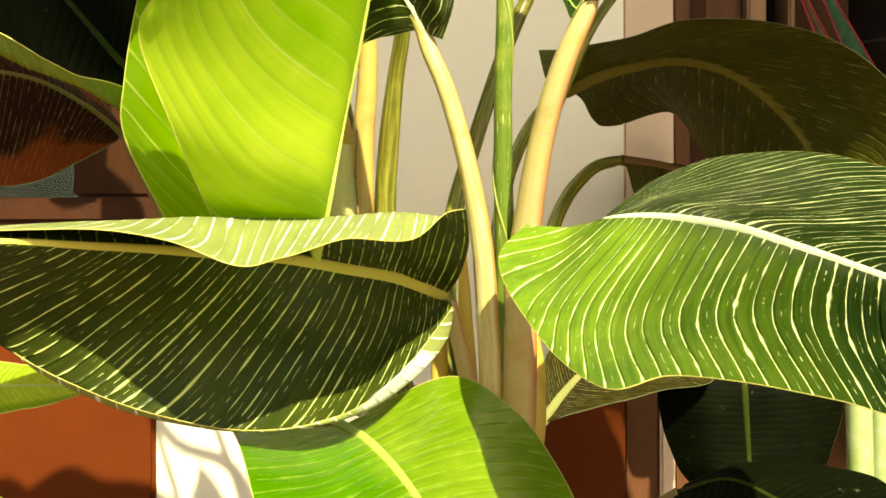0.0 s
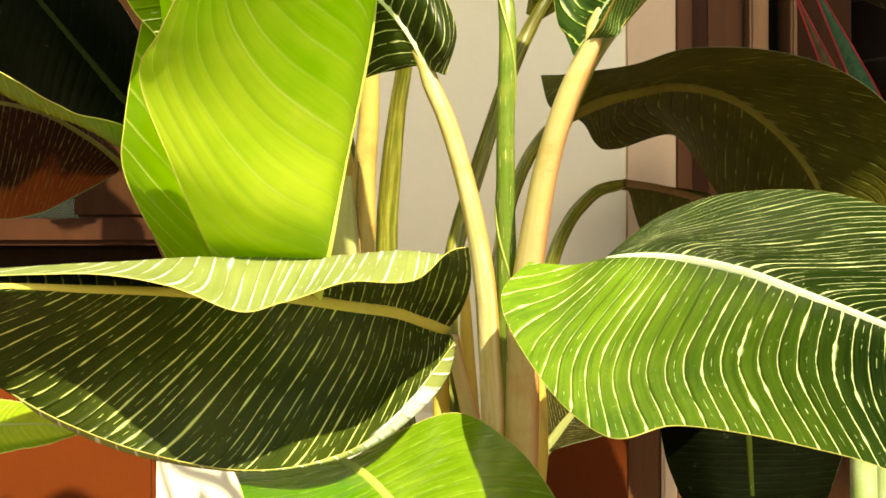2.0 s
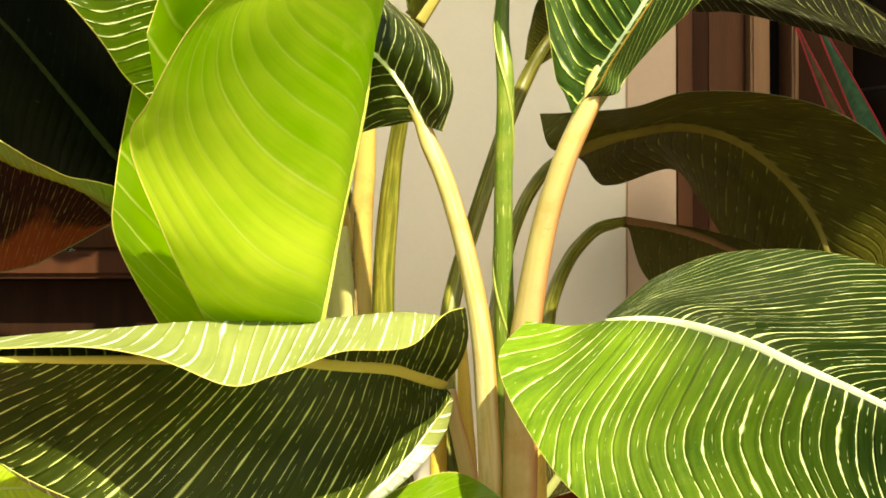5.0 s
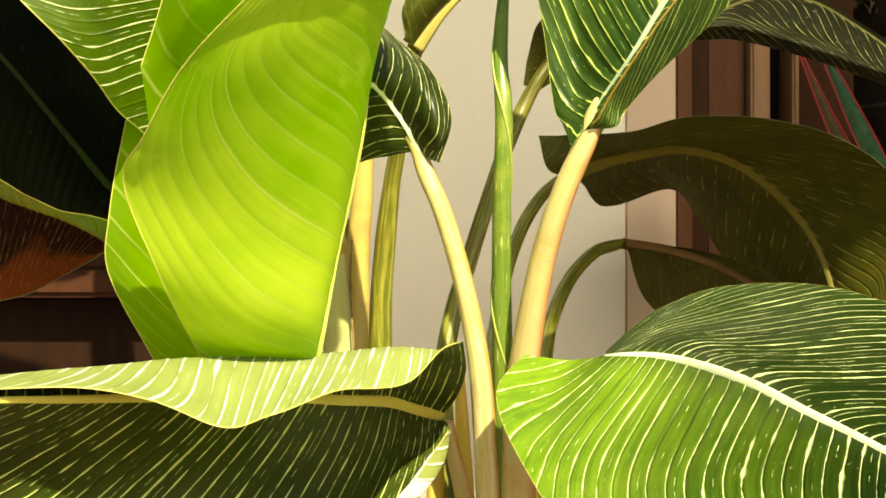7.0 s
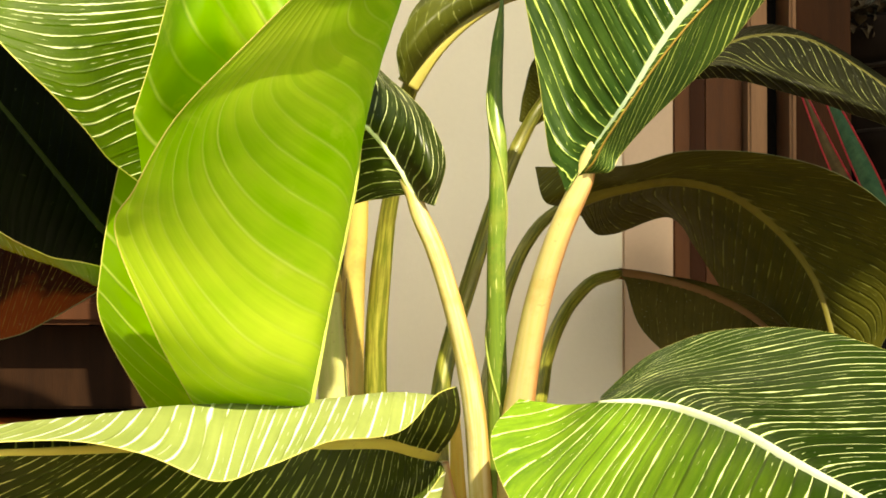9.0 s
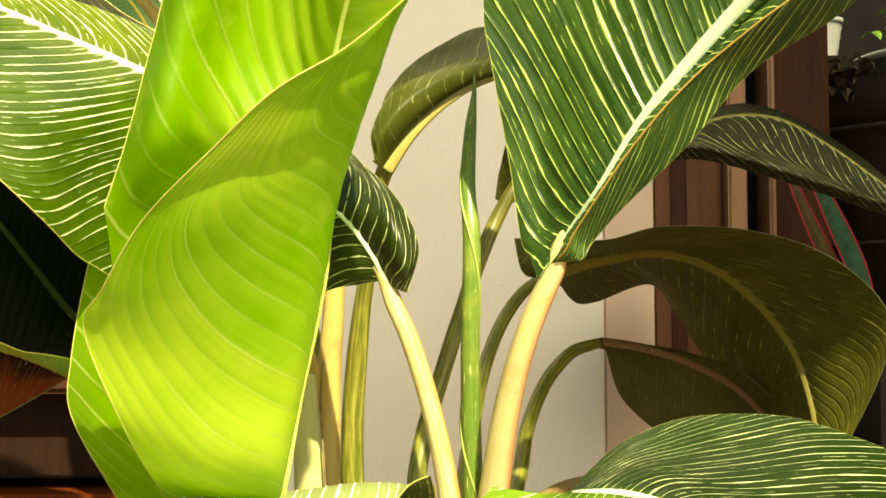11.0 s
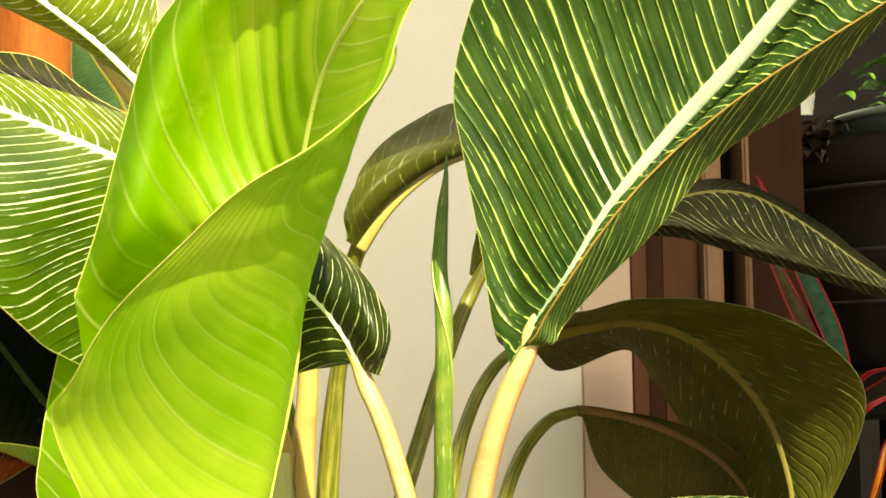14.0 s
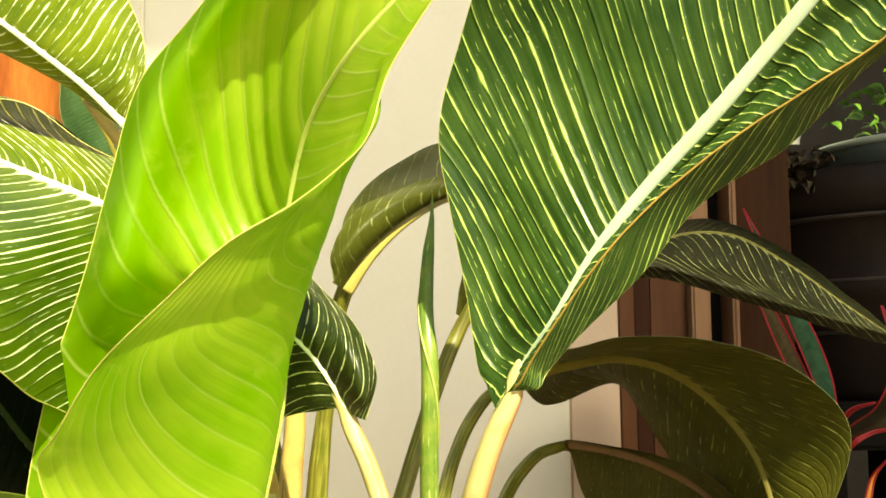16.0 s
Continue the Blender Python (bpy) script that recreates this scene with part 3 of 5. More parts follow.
def leaf(plant, label, vs, rows, skin, rib, edge, under_skin=None, face=1, sweep=(0.0, 0.0), bend=1.4, bend_far=None, rib_start=1.0, rib_grow=7.0, crease=None, rib_flat=0.4, sweep_fade=(0.0, 0.0), fold_sweep=0.0, rib_width=0.0022, ribs=30, ribs_far=None, relief=0.0005, relief_far=None, wave=0.0006, edge_width=0.00022, seed=0):
    """A leaf blade lofted over cross rows (base to tip; centimetres) at the places vs across it (0: midrib), with its midrib and margin as sub-parts.
    face: which side of the loft is the upper skin. sweep: how far the side veins run on towards the tip, for each half."""
    net = np.asarray(rows, float) * 0.01
    gaps = np.linalg.norm(np.diff(net, axis=0), axis=2)
    knots = np.r_[0, np.cumsum(gaps.mean(1))]
    knots /= knots[-1]
    u = np.linspace(0, 1, 190)
    v = np.unique(np.r_[np.linspace(-1, 0, 31), np.linspace(0, 1, 31)])
    grid = np.swapaxes(spline(vs, np.swapaxes(spline(knots, net, u), 0, 1), v), 0, 1)
    normal = np.cross(np.gradient(grid, axis=0), np.gradient(grid, axis=1)) * face
    normal /= np.linalg.norm(normal, axis=2, keepdims=True) + 1e-12
    far = np.abs(v)[None, :]
    vein = u[:, None] - np.where(v < 0, sweep[0], sweep[1])[None, :] * far**np.where(v < 0, bend, bend if bend_far is None else bend_far)[None, :] * np.clip(np.stack([1.0 - f * u if f >= 0 else 1.0 + f * (1.0 - u) for f in np.where(v < 0, sweep_fade[0], sweep_fade[1])], 1), 0, 1)
    if crease is not None:
        vein = vein - fold_sweep * np.clip(v[None, :] - crease, 0, 1)
    swell = np.sin(np.pi * np.clip(far, 0, 1) ** 0.5) ** 0.8 * np.sin(np.pi * np.clip(u, 0, 1) ** 0.6)[:, None]
    push = np.where(v < 0, relief, relief if relief_far is None else relief_far)[None, :] * np.abs(np.cos(np.pi * np.where(v < 0, ribs, ribs if ribs_far is None else ribs_far)[None, :] * vein)) * swell
    rough = np.array([[noise.noise((a * 9 + seed, b * 3, seed * 1.7)) for b in v] for a in u])
    grid = grid + normal * (push + wave * rough * np.clip(far * 2, 0, 1))[..., None]
    lower = None if under_skin is None else grid - normal * 0.0004
    data = blade_mesh("leaf", grid, lower, vein, v * 0.5 + 0.5)
    blade = under(link("leaf", data, skin, plant, label), plant)
    if under_skin is not None:
        data.materials.append(under_skin)
    m = int(np.argmin(np.abs(v)))
    line = grid[::6, m]
    taper = np.linspace(1.0, 0.15, len(line)) ** 0.8 * np.clip(rib_start + np.linspace(0, rib_grow, len(line)), 0, 1)
    link("midrib", tube_mesh("midrib", line, rib_width * taper, 90, 10, rib_flat), rib, blade)
    if crease is not None:
        c = int(np.argmin(np.abs(v - crease)))
        fold = grid[4:-4:4, c] + normal[4:-4:4, c] * 0.0003
        link("crease", tube_mesh("crease", fold, np.full(len(fold), 0.0004), 120, 6), CREASE, blade, "brown crease along the folded edge")
    middle = grid if lower is None else (grid + lower) / 2
    rim = np.concatenate([middle[::2, 0], middle[-1, ::4], middle[::-2, -1]])
    rim = rim[np.r_[True, np.linalg.norm(np.diff(rim, axis=0), axis=1) > 1e-5]]
    link("margin", tube_mesh("margin", rim, np.full(len(rim), edge_width), len(rim) * 2, 5, smooth=False), edge, blade)
    return blade


def petiole(plant, path, radii, material, label="", name="petiole", flat=0.9):
    return under(link(name, tube_mesh(name, np.asarray(path) * 0.01, np.asarray(radii) * 0.01, 70, 16, flat), material, plant, label), plant)


def seam(plant, path, radii, turns, material):
    """A thin raised lip that winds up a rolled leaf."""
    path, radii = np.asarray(path, float) * 0.01, np.asarray(radii, float) * 0.01
    knots = np.r_[0, np.cumsum(np.linalg.norm(np.diff(path, axis=0), axis=1))]
    at = np.linspace(0, knots[-1], 160)
    line, r = spline(knots, path, at), np.interp(at, knots, radii)
    a = np.linspace(0, 2 * math.pi * turns, 160) + 0.6
    wind = line + np.stack([r * np.cos(a), r * np.sin(a) * 0.9, 0 * a], 1)
    return under(link("seam", tube_mesh("seam", wind, np.minimum(0.0006, 0.25 * r + 0.0001), 160, 6), material, plant, "pale lip of the rolled leaf"), plant)


def turned(profile, ring=40):
    """A turned body from (radius, height) pairs."""
    bm = bmesh.new()
    loops = []
    for r, z in profile:
        loops.append([bm.verts.new((r * math.cos(a * 2 * math.pi / ring), r * math.sin(a * 2 * math.pi / ring), z)) for a in range(ring)])
    for low, high in zip(loops, loops[1:]):
        for a in range(ring):
            bm.faces.new((low[a], low[(a + 1) % ring], high[(a + 1) % ring], high[a])).smooth = True
    bm.faces.new(loops[0][::-1])
    bm.faces.new(loops[-1])
    return bm


# ---- the place ----
ground = bmesh.new()
bmesh.ops.create_grid(ground, x_segments=8, y_segments=8, size=400)
setting("ground", ground, FLOOR, "unseen reddish-tan ground of the yard, toned for warm bounced light")
setting("wall_back", box(-0.190, 0.131, 0.95, 1.12, 0.30, 2.40, 0.004), WALL, "cream plastered wall, smooth and sunlit")
setting("wall_dado", box(0.06, 0.131, 0.947, 1.12, 0.0, 0.30, 0.003), DADO, "red-brown painted foot of the wall")
setting("wall_dado_west", box(-0.93, -0.2075, 0.947, 1.12, 0.0, 0.30, 0.003), DADO, "red-brown painted foot of the wall under the window")
setting("wall_foot", box(-0.207, 0.06, 0.95, 1.12, 0.0, 0.30, 0.0), WALL, "cream plastered foot of the wall, in patches of sun")
setting("wall_return", box(0.131, 0.168, 0.957, 1.12, 0.30, 2.40, 0.002), TAN, "tan painted return beside the door frame")
setting("wall_return_foot", box(0.131, 0.157, 0.957, 1.12, 0.0, 0.30, 0.002), WOOD_RED, "brown painted foot of the wall return")
setting("trim_foot", box(0.157, 0.168, 0.954, 1.12, 0.0, 0.30, 0.002), TAN, "tan strip beside the door frame")
setting("trim", box(-0.180, -0.172, 0.943, 0.951, 0.30, 2.40, 0.002), WALL, "narrow cream moulding on the plaster wall")

# unseen awning, added to keep the sun off the wall and rear leaves
awning = thing("awning", (1.56, -1.86, 0.0), "unseen awning on two posts, added to shade the wall", "awning")
part("roof", box(-0.64, 1.2, -0.37, 0.37, 3.0, 3.04, 0.004), WOOD, awning)
# flaps trim the shade so the sunlit leaves and wall patch stay lit
part("flap", box(-0.77, -0.64, -0.32, 0.37, 3.0, 3.04, 0.004), WOOD, awning)
part("flap", box(-0.96, -0.775, 0.155, 0.37, 3.0, 3.04, 0.004), WOOD, awning)
part("post", box(1.1, 1.16, -0.3, -0.24, 0.0, 3.0, 0.004), WOOD, awning)
part("post", box(1.1, 1.16, 0.24, 0.3, 0.0, 3.0, 0.004), WOOD, awning)

# the brown door frame and its mouldings
door = tagged(new("door_1"), "brown wooden door frame with stepped mouldings", "door", kind="structure")
for name, x0, x1, y0, skin in (("moulding", 0.168, 0.182, 0.962, WOOD_RED), ("moulding", 0.182, 0.196, 0.978, WOOD_PINK), ("panel", 0.196, 0.226, 0.99, WOOD_RED),
                               ("moulding", 0.226, 0.241, 0.975, WOOD_TAN), ("panel", 0.241, 0.259, 1.02, BLACK), ("moulding", 0.259, 0.265, 0.985, WOOD_TAN),
                               ("panel", 0.265, 0.31, 1.0, WOOD)):
    part(name, box(x0, x1 - 0.001, y0, 1.12, 0.0, 2.10, 0.002), skin, door)

# unseen boarding, added to close the raised wall against skylight
setting("wall_door_head", box(0.168, 0.31, 0.95, 1.12, 2.10, 2.40, 0.003), WOOD, "dark brown boarding over the door frame")

# the window with its sill
window = tagged(new("window_1"), "dark window in a brown wooden frame", "window", kind="structure")
part("window_frame", box(-0.278, -0.191, 0.99, 1.12, 0.441, 1.95, 0.003), WOOD, window)
part("window_frame", box(-0.93, -0.89, 1.02, 1.12, 0.441, 1.95, 0.003), WOOD, window)
part("window_sill", box(-0.93, -0.191, 0.985, 1.12, 0.421, 0.441, 0.004), WOOD_PINK, window, "worn reddish wooden sill")
part("panel", box(-0.93, -0.191, 1.03, 1.12, 0.355, 0.420, 0.002), WOOD_SHADED, window, "brown boarded panel under the sill, darkened in place of shade")
part("pane", box(-0.89, -0.278, 1.07, 1.074, 0.441, 1.95, 0), GLASS, window)
setting("wall_sill", box(-0.93, -0.191, 1.0, 1.12, 0.30, 0.346, 0.003), DADO, "red-brown painted ledge under the window")
setting("wall_left", box(-1.3, -0.93, 0.947, 1.12, 0.0, 2.40, 0.003), WOOD, "dark brown wall beside the window")
# unseen boarding over the window, added against skylight too
setting("wall_window_head", box(-0.93, -0.191, 0.95, 1.12, 1.95, 2.40, 0.003), WOOD, "dark brown boarding over the window")
# near-black shell added to block skylight; the recess's shade is in its colour
setting("wall_far", box(-2.2, 2.2, 2.4, 2.5, 0.0, 2.40, 0), BLACK, "black back wall of the recess, its shade put into the colour")
setting("wall_side_west", box(-2.2, -2.1, 0.95, 2.4, 0.0, 2.40, 0), BLACK, "unseen black side wall, added to keep the recess dark")
setting("wall_side_east", box(2.1, 2.2, 0.95, 2.4, 0.0, 2.40, 0), BLACK, "unseen black side wall, added to keep the recess dark")
setting("ceiling", box(-2.2, 2.2, 0.95, 2.5, 2.40, 2.50, 0), BLACK, "unseen black ceiling, added to keep skylight out of the recess")

# ---- the plant ----
plant = thing("philodendron", (0.03, 0.59, 0.245), "large potted philodendron with pale-striped dark green leaves", "plant")
net = []
section(net, (0.38, 56.80, 37.59), (0.46, 57.20, 37.47), (0.45, 57.26, 37.49), (0.32, 57.70, 37.77), (0.14, 58.00, 38.06), (0.68, 56.60, 38.91), (1.05, 53.20, 40.34), (0.90, 50.70, 41.61))
section(net, (-0.44, 55.60, 36.50), (0.13, 56.20, 36.26), (0.11, 56.34, 36.34), (-0.23, 57.40, 37.29), (-0.71, 56.80, 38.42), (-0.22, 55.60, 39.52), (0.25, 51.80, 41.00), (0.24, 49.60, 41.47))
section(net, (-2.05, 52.70, 34.74), (-1.93, 53.20, 34.30), (-1.92, 53.63, 34.44), (-1.67, 56.80, 36.35), (-1.89, 55.60, 38.88), (-1.45, 54.50, 40.00), (-1.05, 50.00, 41.46), (-0.99, 47.00, 40.43))
section(net, (-4.87, 50.70, 33.40), (-4.88, 50.60, 33.35), (-4.85, 51.01, 33.55), (-4.27, 54.00, 36.19), (-3.88, 52.00, 39.34), (-3.67, 51.50, 40.30), (-3.44, 48.90, 41.31), (-3.28, 44.00, 40.39))
section(net, (-8.05, 49.00, 33.43), (-8.12, 49.20, 33.34), (-8.05, 49.36, 33.57), (-7.14, 50.50, 36.45), (-5.97, 49.00, 39.76), (-6.02, 49.40, 40.44), (-5.74, 48.00, 41.23), (-5.22, 42.40, 39.78))
section(net, (-11.03, 47.30, 34.39), (-11.22, 47.60, 34.21), (-11.12, 47.72, 34.43), (-9.78, 48.60, 37.01), (-8.11, 46.80, 39.94), (-8.38, 47.80, 40.54), (-8.04, 47.00, 41.19), (-6.64, 41.40, 39.58))
section(net, (-13.23, 46.10, 35.51), (-13.43, 46.40, 35.36), (-13.30, 46.42, 35.56), (-11.78, 46.60, 37.84), (-9.97, 44.80, 40.11), (-10.34, 46.20, 40.62), (-9.96, 46.10, 41.14), (-8.81, 41.60, 40.36))
section(net, (-15.27, 45.50, 36.82), (-15.27, 45.40, 36.79), (-15.11, 45.29, 36.94), (-13.35, 44.50, 38.61), (-11.75, 43.20, 40.22), (-12.13, 44.60, 40.65), (-11.85, 45.00, 41.04), (-10.83, 41.80, 40.69))
section(net, (-16.88, 44.10, 38.18), (-16.88, 44.00, 38.16), (-16.70, 43.86, 38.26), (-14.94, 42.80, 39.31), (-13.49, 41.70, 40.34), (-13.97, 43.20, 40.69), (-13.98, 43.80, 40.92), (-13.21, 41.40, 40.70))
section(net, (-17.78, 40.10, 39.80), (-17.74, 40.00, 39.79), (-17.70, 39.98, 39.81), (-17.31, 39.80, 39.96), (-17.01, 39.50, 40.22), (-17.22, 40.00, 40.39), (-17.22, 40.40, 40.52), (-16.76, 39.50, 40.39))
leaf(plant, "dark green leaf with cream stripes and a rolled-over margin", [-1, -0.93, -0.86, -0.5, 0, 0.33, 0.68, 1], net, DARK, RIB_GOLD, MARGIN, under_skin=UNDER, face=-1, sweep=(0.135, 0.12), bend=1.0, bend_far=4.0, sweep_fade=(0.2, -1.0), rib_width=0.0030, ribs=36, relief=0.0003)
net = []
section(net, (3.26, 52.00, 41.04), (4.84, 51.00, 40.93), (5.93, 49.20, 41.19), (6.06, 49.70, 41.24), (6.16, 50.20, 41.30))
section(net, (2.23, 51.00, 39.97), (4.30, 49.90, 39.88), (6.41, 48.80, 41.24), (6.96, 50.50, 41.71), (7.25, 51.50, 42.08))
section(net, (3.13, 45.50, 37.30), (4.54, 46.50, 38.49), (7.57, 48.20, 41.24), (8.53, 50.80, 42.15), (8.95, 52.00, 43.07))
section(net, (4.87, 39.80, 35.87), (5.77, 44.00, 37.81), (8.82, 46.60, 41.03), (10.33, 49.50, 42.03), (11.19, 51.50, 43.72))
section(net, (6.61, 39.00, 36.30), (7.31, 42.00, 37.91), (9.91, 43.90, 40.67), (11.97, 47.60, 41.74), (13.38, 50.60, 43.80))
section(net, (8.65, 37.00, 36.29), (9.12, 39.70, 38.02), (10.87, 40.80, 40.11), (13.25, 45.00, 41.25), (15.48, 49.00, 43.34))
section(net, (10.49, 35.20, 36.01), (10.70, 37.50, 37.80), (11.90, 38.50, 39.55), (14.41, 42.20, 40.68), (17.19, 46.80, 42.46))
section(net, (11.81, 33.80, 35.69), (11.96, 35.50, 37.30), (12.70, 36.30, 39.03), (15.18, 39.50, 39.87), (17.64, 43.00, 40.96))
section(net, (13.17, 31.50, 35.98), (13.45, 32.50, 36.69), (13.87, 33.50, 37.88), (15.10, 35.00, 38.23), (15.84, 36.00, 38.49))
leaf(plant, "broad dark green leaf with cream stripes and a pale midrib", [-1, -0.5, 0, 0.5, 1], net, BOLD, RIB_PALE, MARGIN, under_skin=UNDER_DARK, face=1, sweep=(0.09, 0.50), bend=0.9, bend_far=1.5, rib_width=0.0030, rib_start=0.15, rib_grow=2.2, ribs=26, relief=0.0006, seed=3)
net = []
section(net, (-10.11, 49.20, 40.73), (-9.55, 49.60, 40.54), (-7.82, 51.50, 39.91), (-5.10, 51.20, 39.25), (-5.25, 50.60, 39.91), (-6.52, 50.00, 40.34), (-8.38, 49.60, 40.56))
section(net, (-11.44, 47.00, 44.47), (-10.64, 47.40, 44.14), (-8.21, 49.90, 43.13), (-4.22, 47.80, 41.96), (-4.27, 46.20, 42.39), (-6.54, 45.00, 43.01), (-9.17, 44.70, 44.25))
section(net, (-11.28, 46.60, 45.93), (-10.50, 47.00, 45.98), (-8.20, 49.86, 46.33), (-3.68, 47.30, 44.68), (-3.65, 45.20, 44.96), (-6.60, 43.60, 45.91), (-10.02, 43.50, 47.05))
section(net, (-10.91, 46.46, 48.11), (-10.08, 47.13, 48.44), (-7.31, 49.71, 49.61), (-3.03, 46.11, 47.13), (-2.99, 43.78, 48.03), (-5.99, 41.77, 48.61), (-9.02, 41.85, 48.36))
section(net, (-10.31, 46.40, 50.65), (-9.35, 46.80, 51.02), (-6.31, 48.94, 52.28), (-2.53, 45.00, 49.41), (-2.25, 42.30, 50.82), (-4.87, 40.10, 50.79), (-7.42, 40.20, 50.36))
section(net, (-9.35, 46.20, 53.52), (-8.20, 44.80, 53.48), (-5.97, 46.85, 53.93), (-2.39, 44.70, 52.01), (-1.27, 41.00, 52.82), (-3.28, 39.65, 52.40), (-5.02, 38.45, 52.28))
section(net, (-8.43, 45.90, 56.77), (-7.47, 44.50, 56.54), (-5.73, 46.42, 56.83), (-2.43, 45.60, 54.35), (-0.62, 40.00, 54.33), (-1.84, 38.40, 53.90), (-3.16, 37.50, 53.73))
section(net, (-7.40, 45.40, 60.00), (-6.47, 44.00, 59.48), (-4.68, 45.80, 59.28), (-2.13, 44.80, 56.07), (-0.04, 39.40, 56.00), (-0.70, 38.10, 55.22), (-1.44, 37.50, 54.77))
section(net, (-5.55, 44.50, 62.00), (-4.81, 43.10, 61.52), (-3.39, 44.65, 61.73), (-1.41, 43.00, 58.09), (0.80, 39.00, 57.52), (0.28, 37.80, 56.46), (-0.17, 37.30, 55.70))
section(net, (-3.20, 43.00, 64.30), (-2.65, 41.60, 63.63), (-1.54, 42.95, 63.51), (0.07, 40.20, 59.77), (0.91, 39.20, 59.17), (0.80, 37.85, 57.85), (0.70, 37.20, 56.66))
section(net, (-0.86, 41.00, 65.41), (-0.52, 39.60, 64.60), (0.20, 40.95, 64.29), (1.51, 38.60, 60.95), (1.83, 38.20, 60.07), (1.50, 37.90, 59.16), (1.23, 37.40, 58.42))
section(net, (2.14, 39.00, 65.48), (2.26, 39.40, 65.40), (2.61, 38.00, 64.04), (3.13, 37.20, 62.24), (3.23, 37.10, 61.71), (3.03, 36.90, 61.32), (2.86, 36.70, 60.93))
leaf(plant, "young yellow-green leaf, folded over along its midrib", [-1, -0.85, -0.5, 0, 0.28, 0.64, 1], net, YELLOW, RIB_LIME, MARGIN, face=-1, sweep=(0.27, 0.70), sweep_fade=(0.0, -1.0), rib_width=0.0026, bend=1.05, bend_far=3.4, ribs=21, ribs_far=34, relief=0.0030, relief_far=0.0002, wave=0.0004, seed=5)
net = []
section(net, (-1.31, 53.00, 48.87), (-0.97, 52.60, 48.83), (-0.64, 52.40, 48.68), (-0.27, 52.20, 48.49), (0.04, 52.20, 48.39))
section(net, (-2.51, 53.50, 48.69), (-1.81, 52.90, 49.19), (-1.21, 52.40, 49.73), (-0.05, 51.30, 49.36), (0.47, 52.00, 50.08))
section(net, (-3.78, 54.20, 48.47), (-2.71, 53.10, 49.94), (-1.87, 52.50, 50.70), (-0.58, 51.30, 50.96), (-0.21, 52.30, 51.79))
section(net, (-4.65, 55.00, 49.27), (-3.55, 54.00, 50.87), (-2.69, 52.70, 51.58), (-1.53, 52.70, 52.58), (-1.77, 54.50, 53.64))
section(net, (-5.66, 57.00, 52.07), (-4.86, 56.00, 52.63), (-4.27, 54.50, 52.97), (-3.39, 55.00, 54.09), (-3.76, 57.00, 55.17))
section(net, (-6.86, 59.00, 54.56), (-6.50, 58.00, 54.63), (-6.20, 57.50, 54.78), (-6.02, 58.00, 55.24), (-6.13, 59.00, 55.80))
leaf(plant, "small dark green leaf with cream stripes", [-1, -0.5, 0, 0.5, 1], net, SMALL, RIB_PALE, MARGIN, under_skin=UNDER_DARK, face=-1, sweep=(0.22, 0.32), bend=1.0, rib_width=0.0014, ribs=15, seed=7)
net = []
section(net, (4.62, 50.50, 49.71), (4.73, 50.30, 49.29), (4.89, 50.00, 48.83), (5.04, 50.00, 49.04), (5.23, 50.00, 49.28), (5.48, 50.00, 49.49))
section(net, (4.34, 50.70, 50.20), (4.99, 50.30, 49.91), (5.47, 49.80, 49.80), (5.57, 49.70, 49.78), (5.71, 49.40, 49.71), (6.34, 49.50, 49.48))
section(net, (3.97, 50.50, 52.67), (5.02, 50.50, 51.18), (5.99, 49.50, 50.62), (6.06, 49.40, 50.55), (6.10, 49.00, 50.46), (6.74, 49.70, 50.01))
section(net, (3.32, 50.00, 56.25), (5.10, 50.20, 54.45), (6.90, 48.70, 51.91), (7.04, 48.60, 51.91), (6.95, 48.20, 51.85), (7.79, 49.20, 51.25))
section(net, (2.92, 49.70, 58.99), (5.66, 49.50, 57.86), (8.38, 48.00, 54.29), (8.59, 47.90, 54.26), (8.60, 47.40, 54.17), (10.07, 48.60, 53.47))
section(net, (3.68, 48.80, 62.21), (7.33, 48.20, 61.81), (10.52, 47.10, 56.90), (10.98, 47.20, 56.81), (11.09, 46.60, 56.63), (12.57, 48.00, 56.28))
section(net, (4.83, 47.00, 65.04), (9.01, 46.50, 64.44), (12.61, 45.90, 59.17), (13.27, 46.20, 58.87), (13.48, 45.70, 58.41), (15.18, 47.10, 57.92))
section(net, (7.42, 46.00, 67.79), (11.77, 45.00, 65.95), (14.72, 44.50, 61.68), (15.44, 45.00, 60.83), (15.63, 44.70, 59.73), (17.37, 46.00, 60.10))
section(net, (12.02, 44.00, 68.36), (14.70, 43.50, 66.16), (16.56, 43.00, 63.83), (17.57, 43.60, 62.67), (17.98, 43.50, 61.37), (19.32, 44.60, 61.98))
section(net, (17.07, 41.50, 66.88), (17.77, 41.50, 66.12), (18.60, 41.30, 65.29), (19.03, 41.50, 64.99), (19.24, 41.70, 64.69), (19.56, 42.00, 64.80))
leaf(plant, "upright dark green leaf with cream stripes and a wide white midrib", [-1, -0.5, 0, 0.35, 0.7, 1], net, UPRIGHT, RIB_MINT, MARGIN, under_skin=UNDER_DARK, face=-1, sweep=(0.43, 0.08), sweep_fade=(-1.0, 0.0), crease=0.7, fold_sweep=-0.7, rib_start=-0.02, rib_grow=1.0, rib_width=0.0085, ribs=36, relief=0.0011, relief_far=0.0004, seed=8)
net = []
section(net, (-6.03, 54.00, 51.65), (-5.14, 54.00, 53.00), (-4.98, 54.50, 54.63), (-5.02, 54.50, 54.98), (-5.12, 54.50, 55.28), (-5.21, 54.50, 55.56))
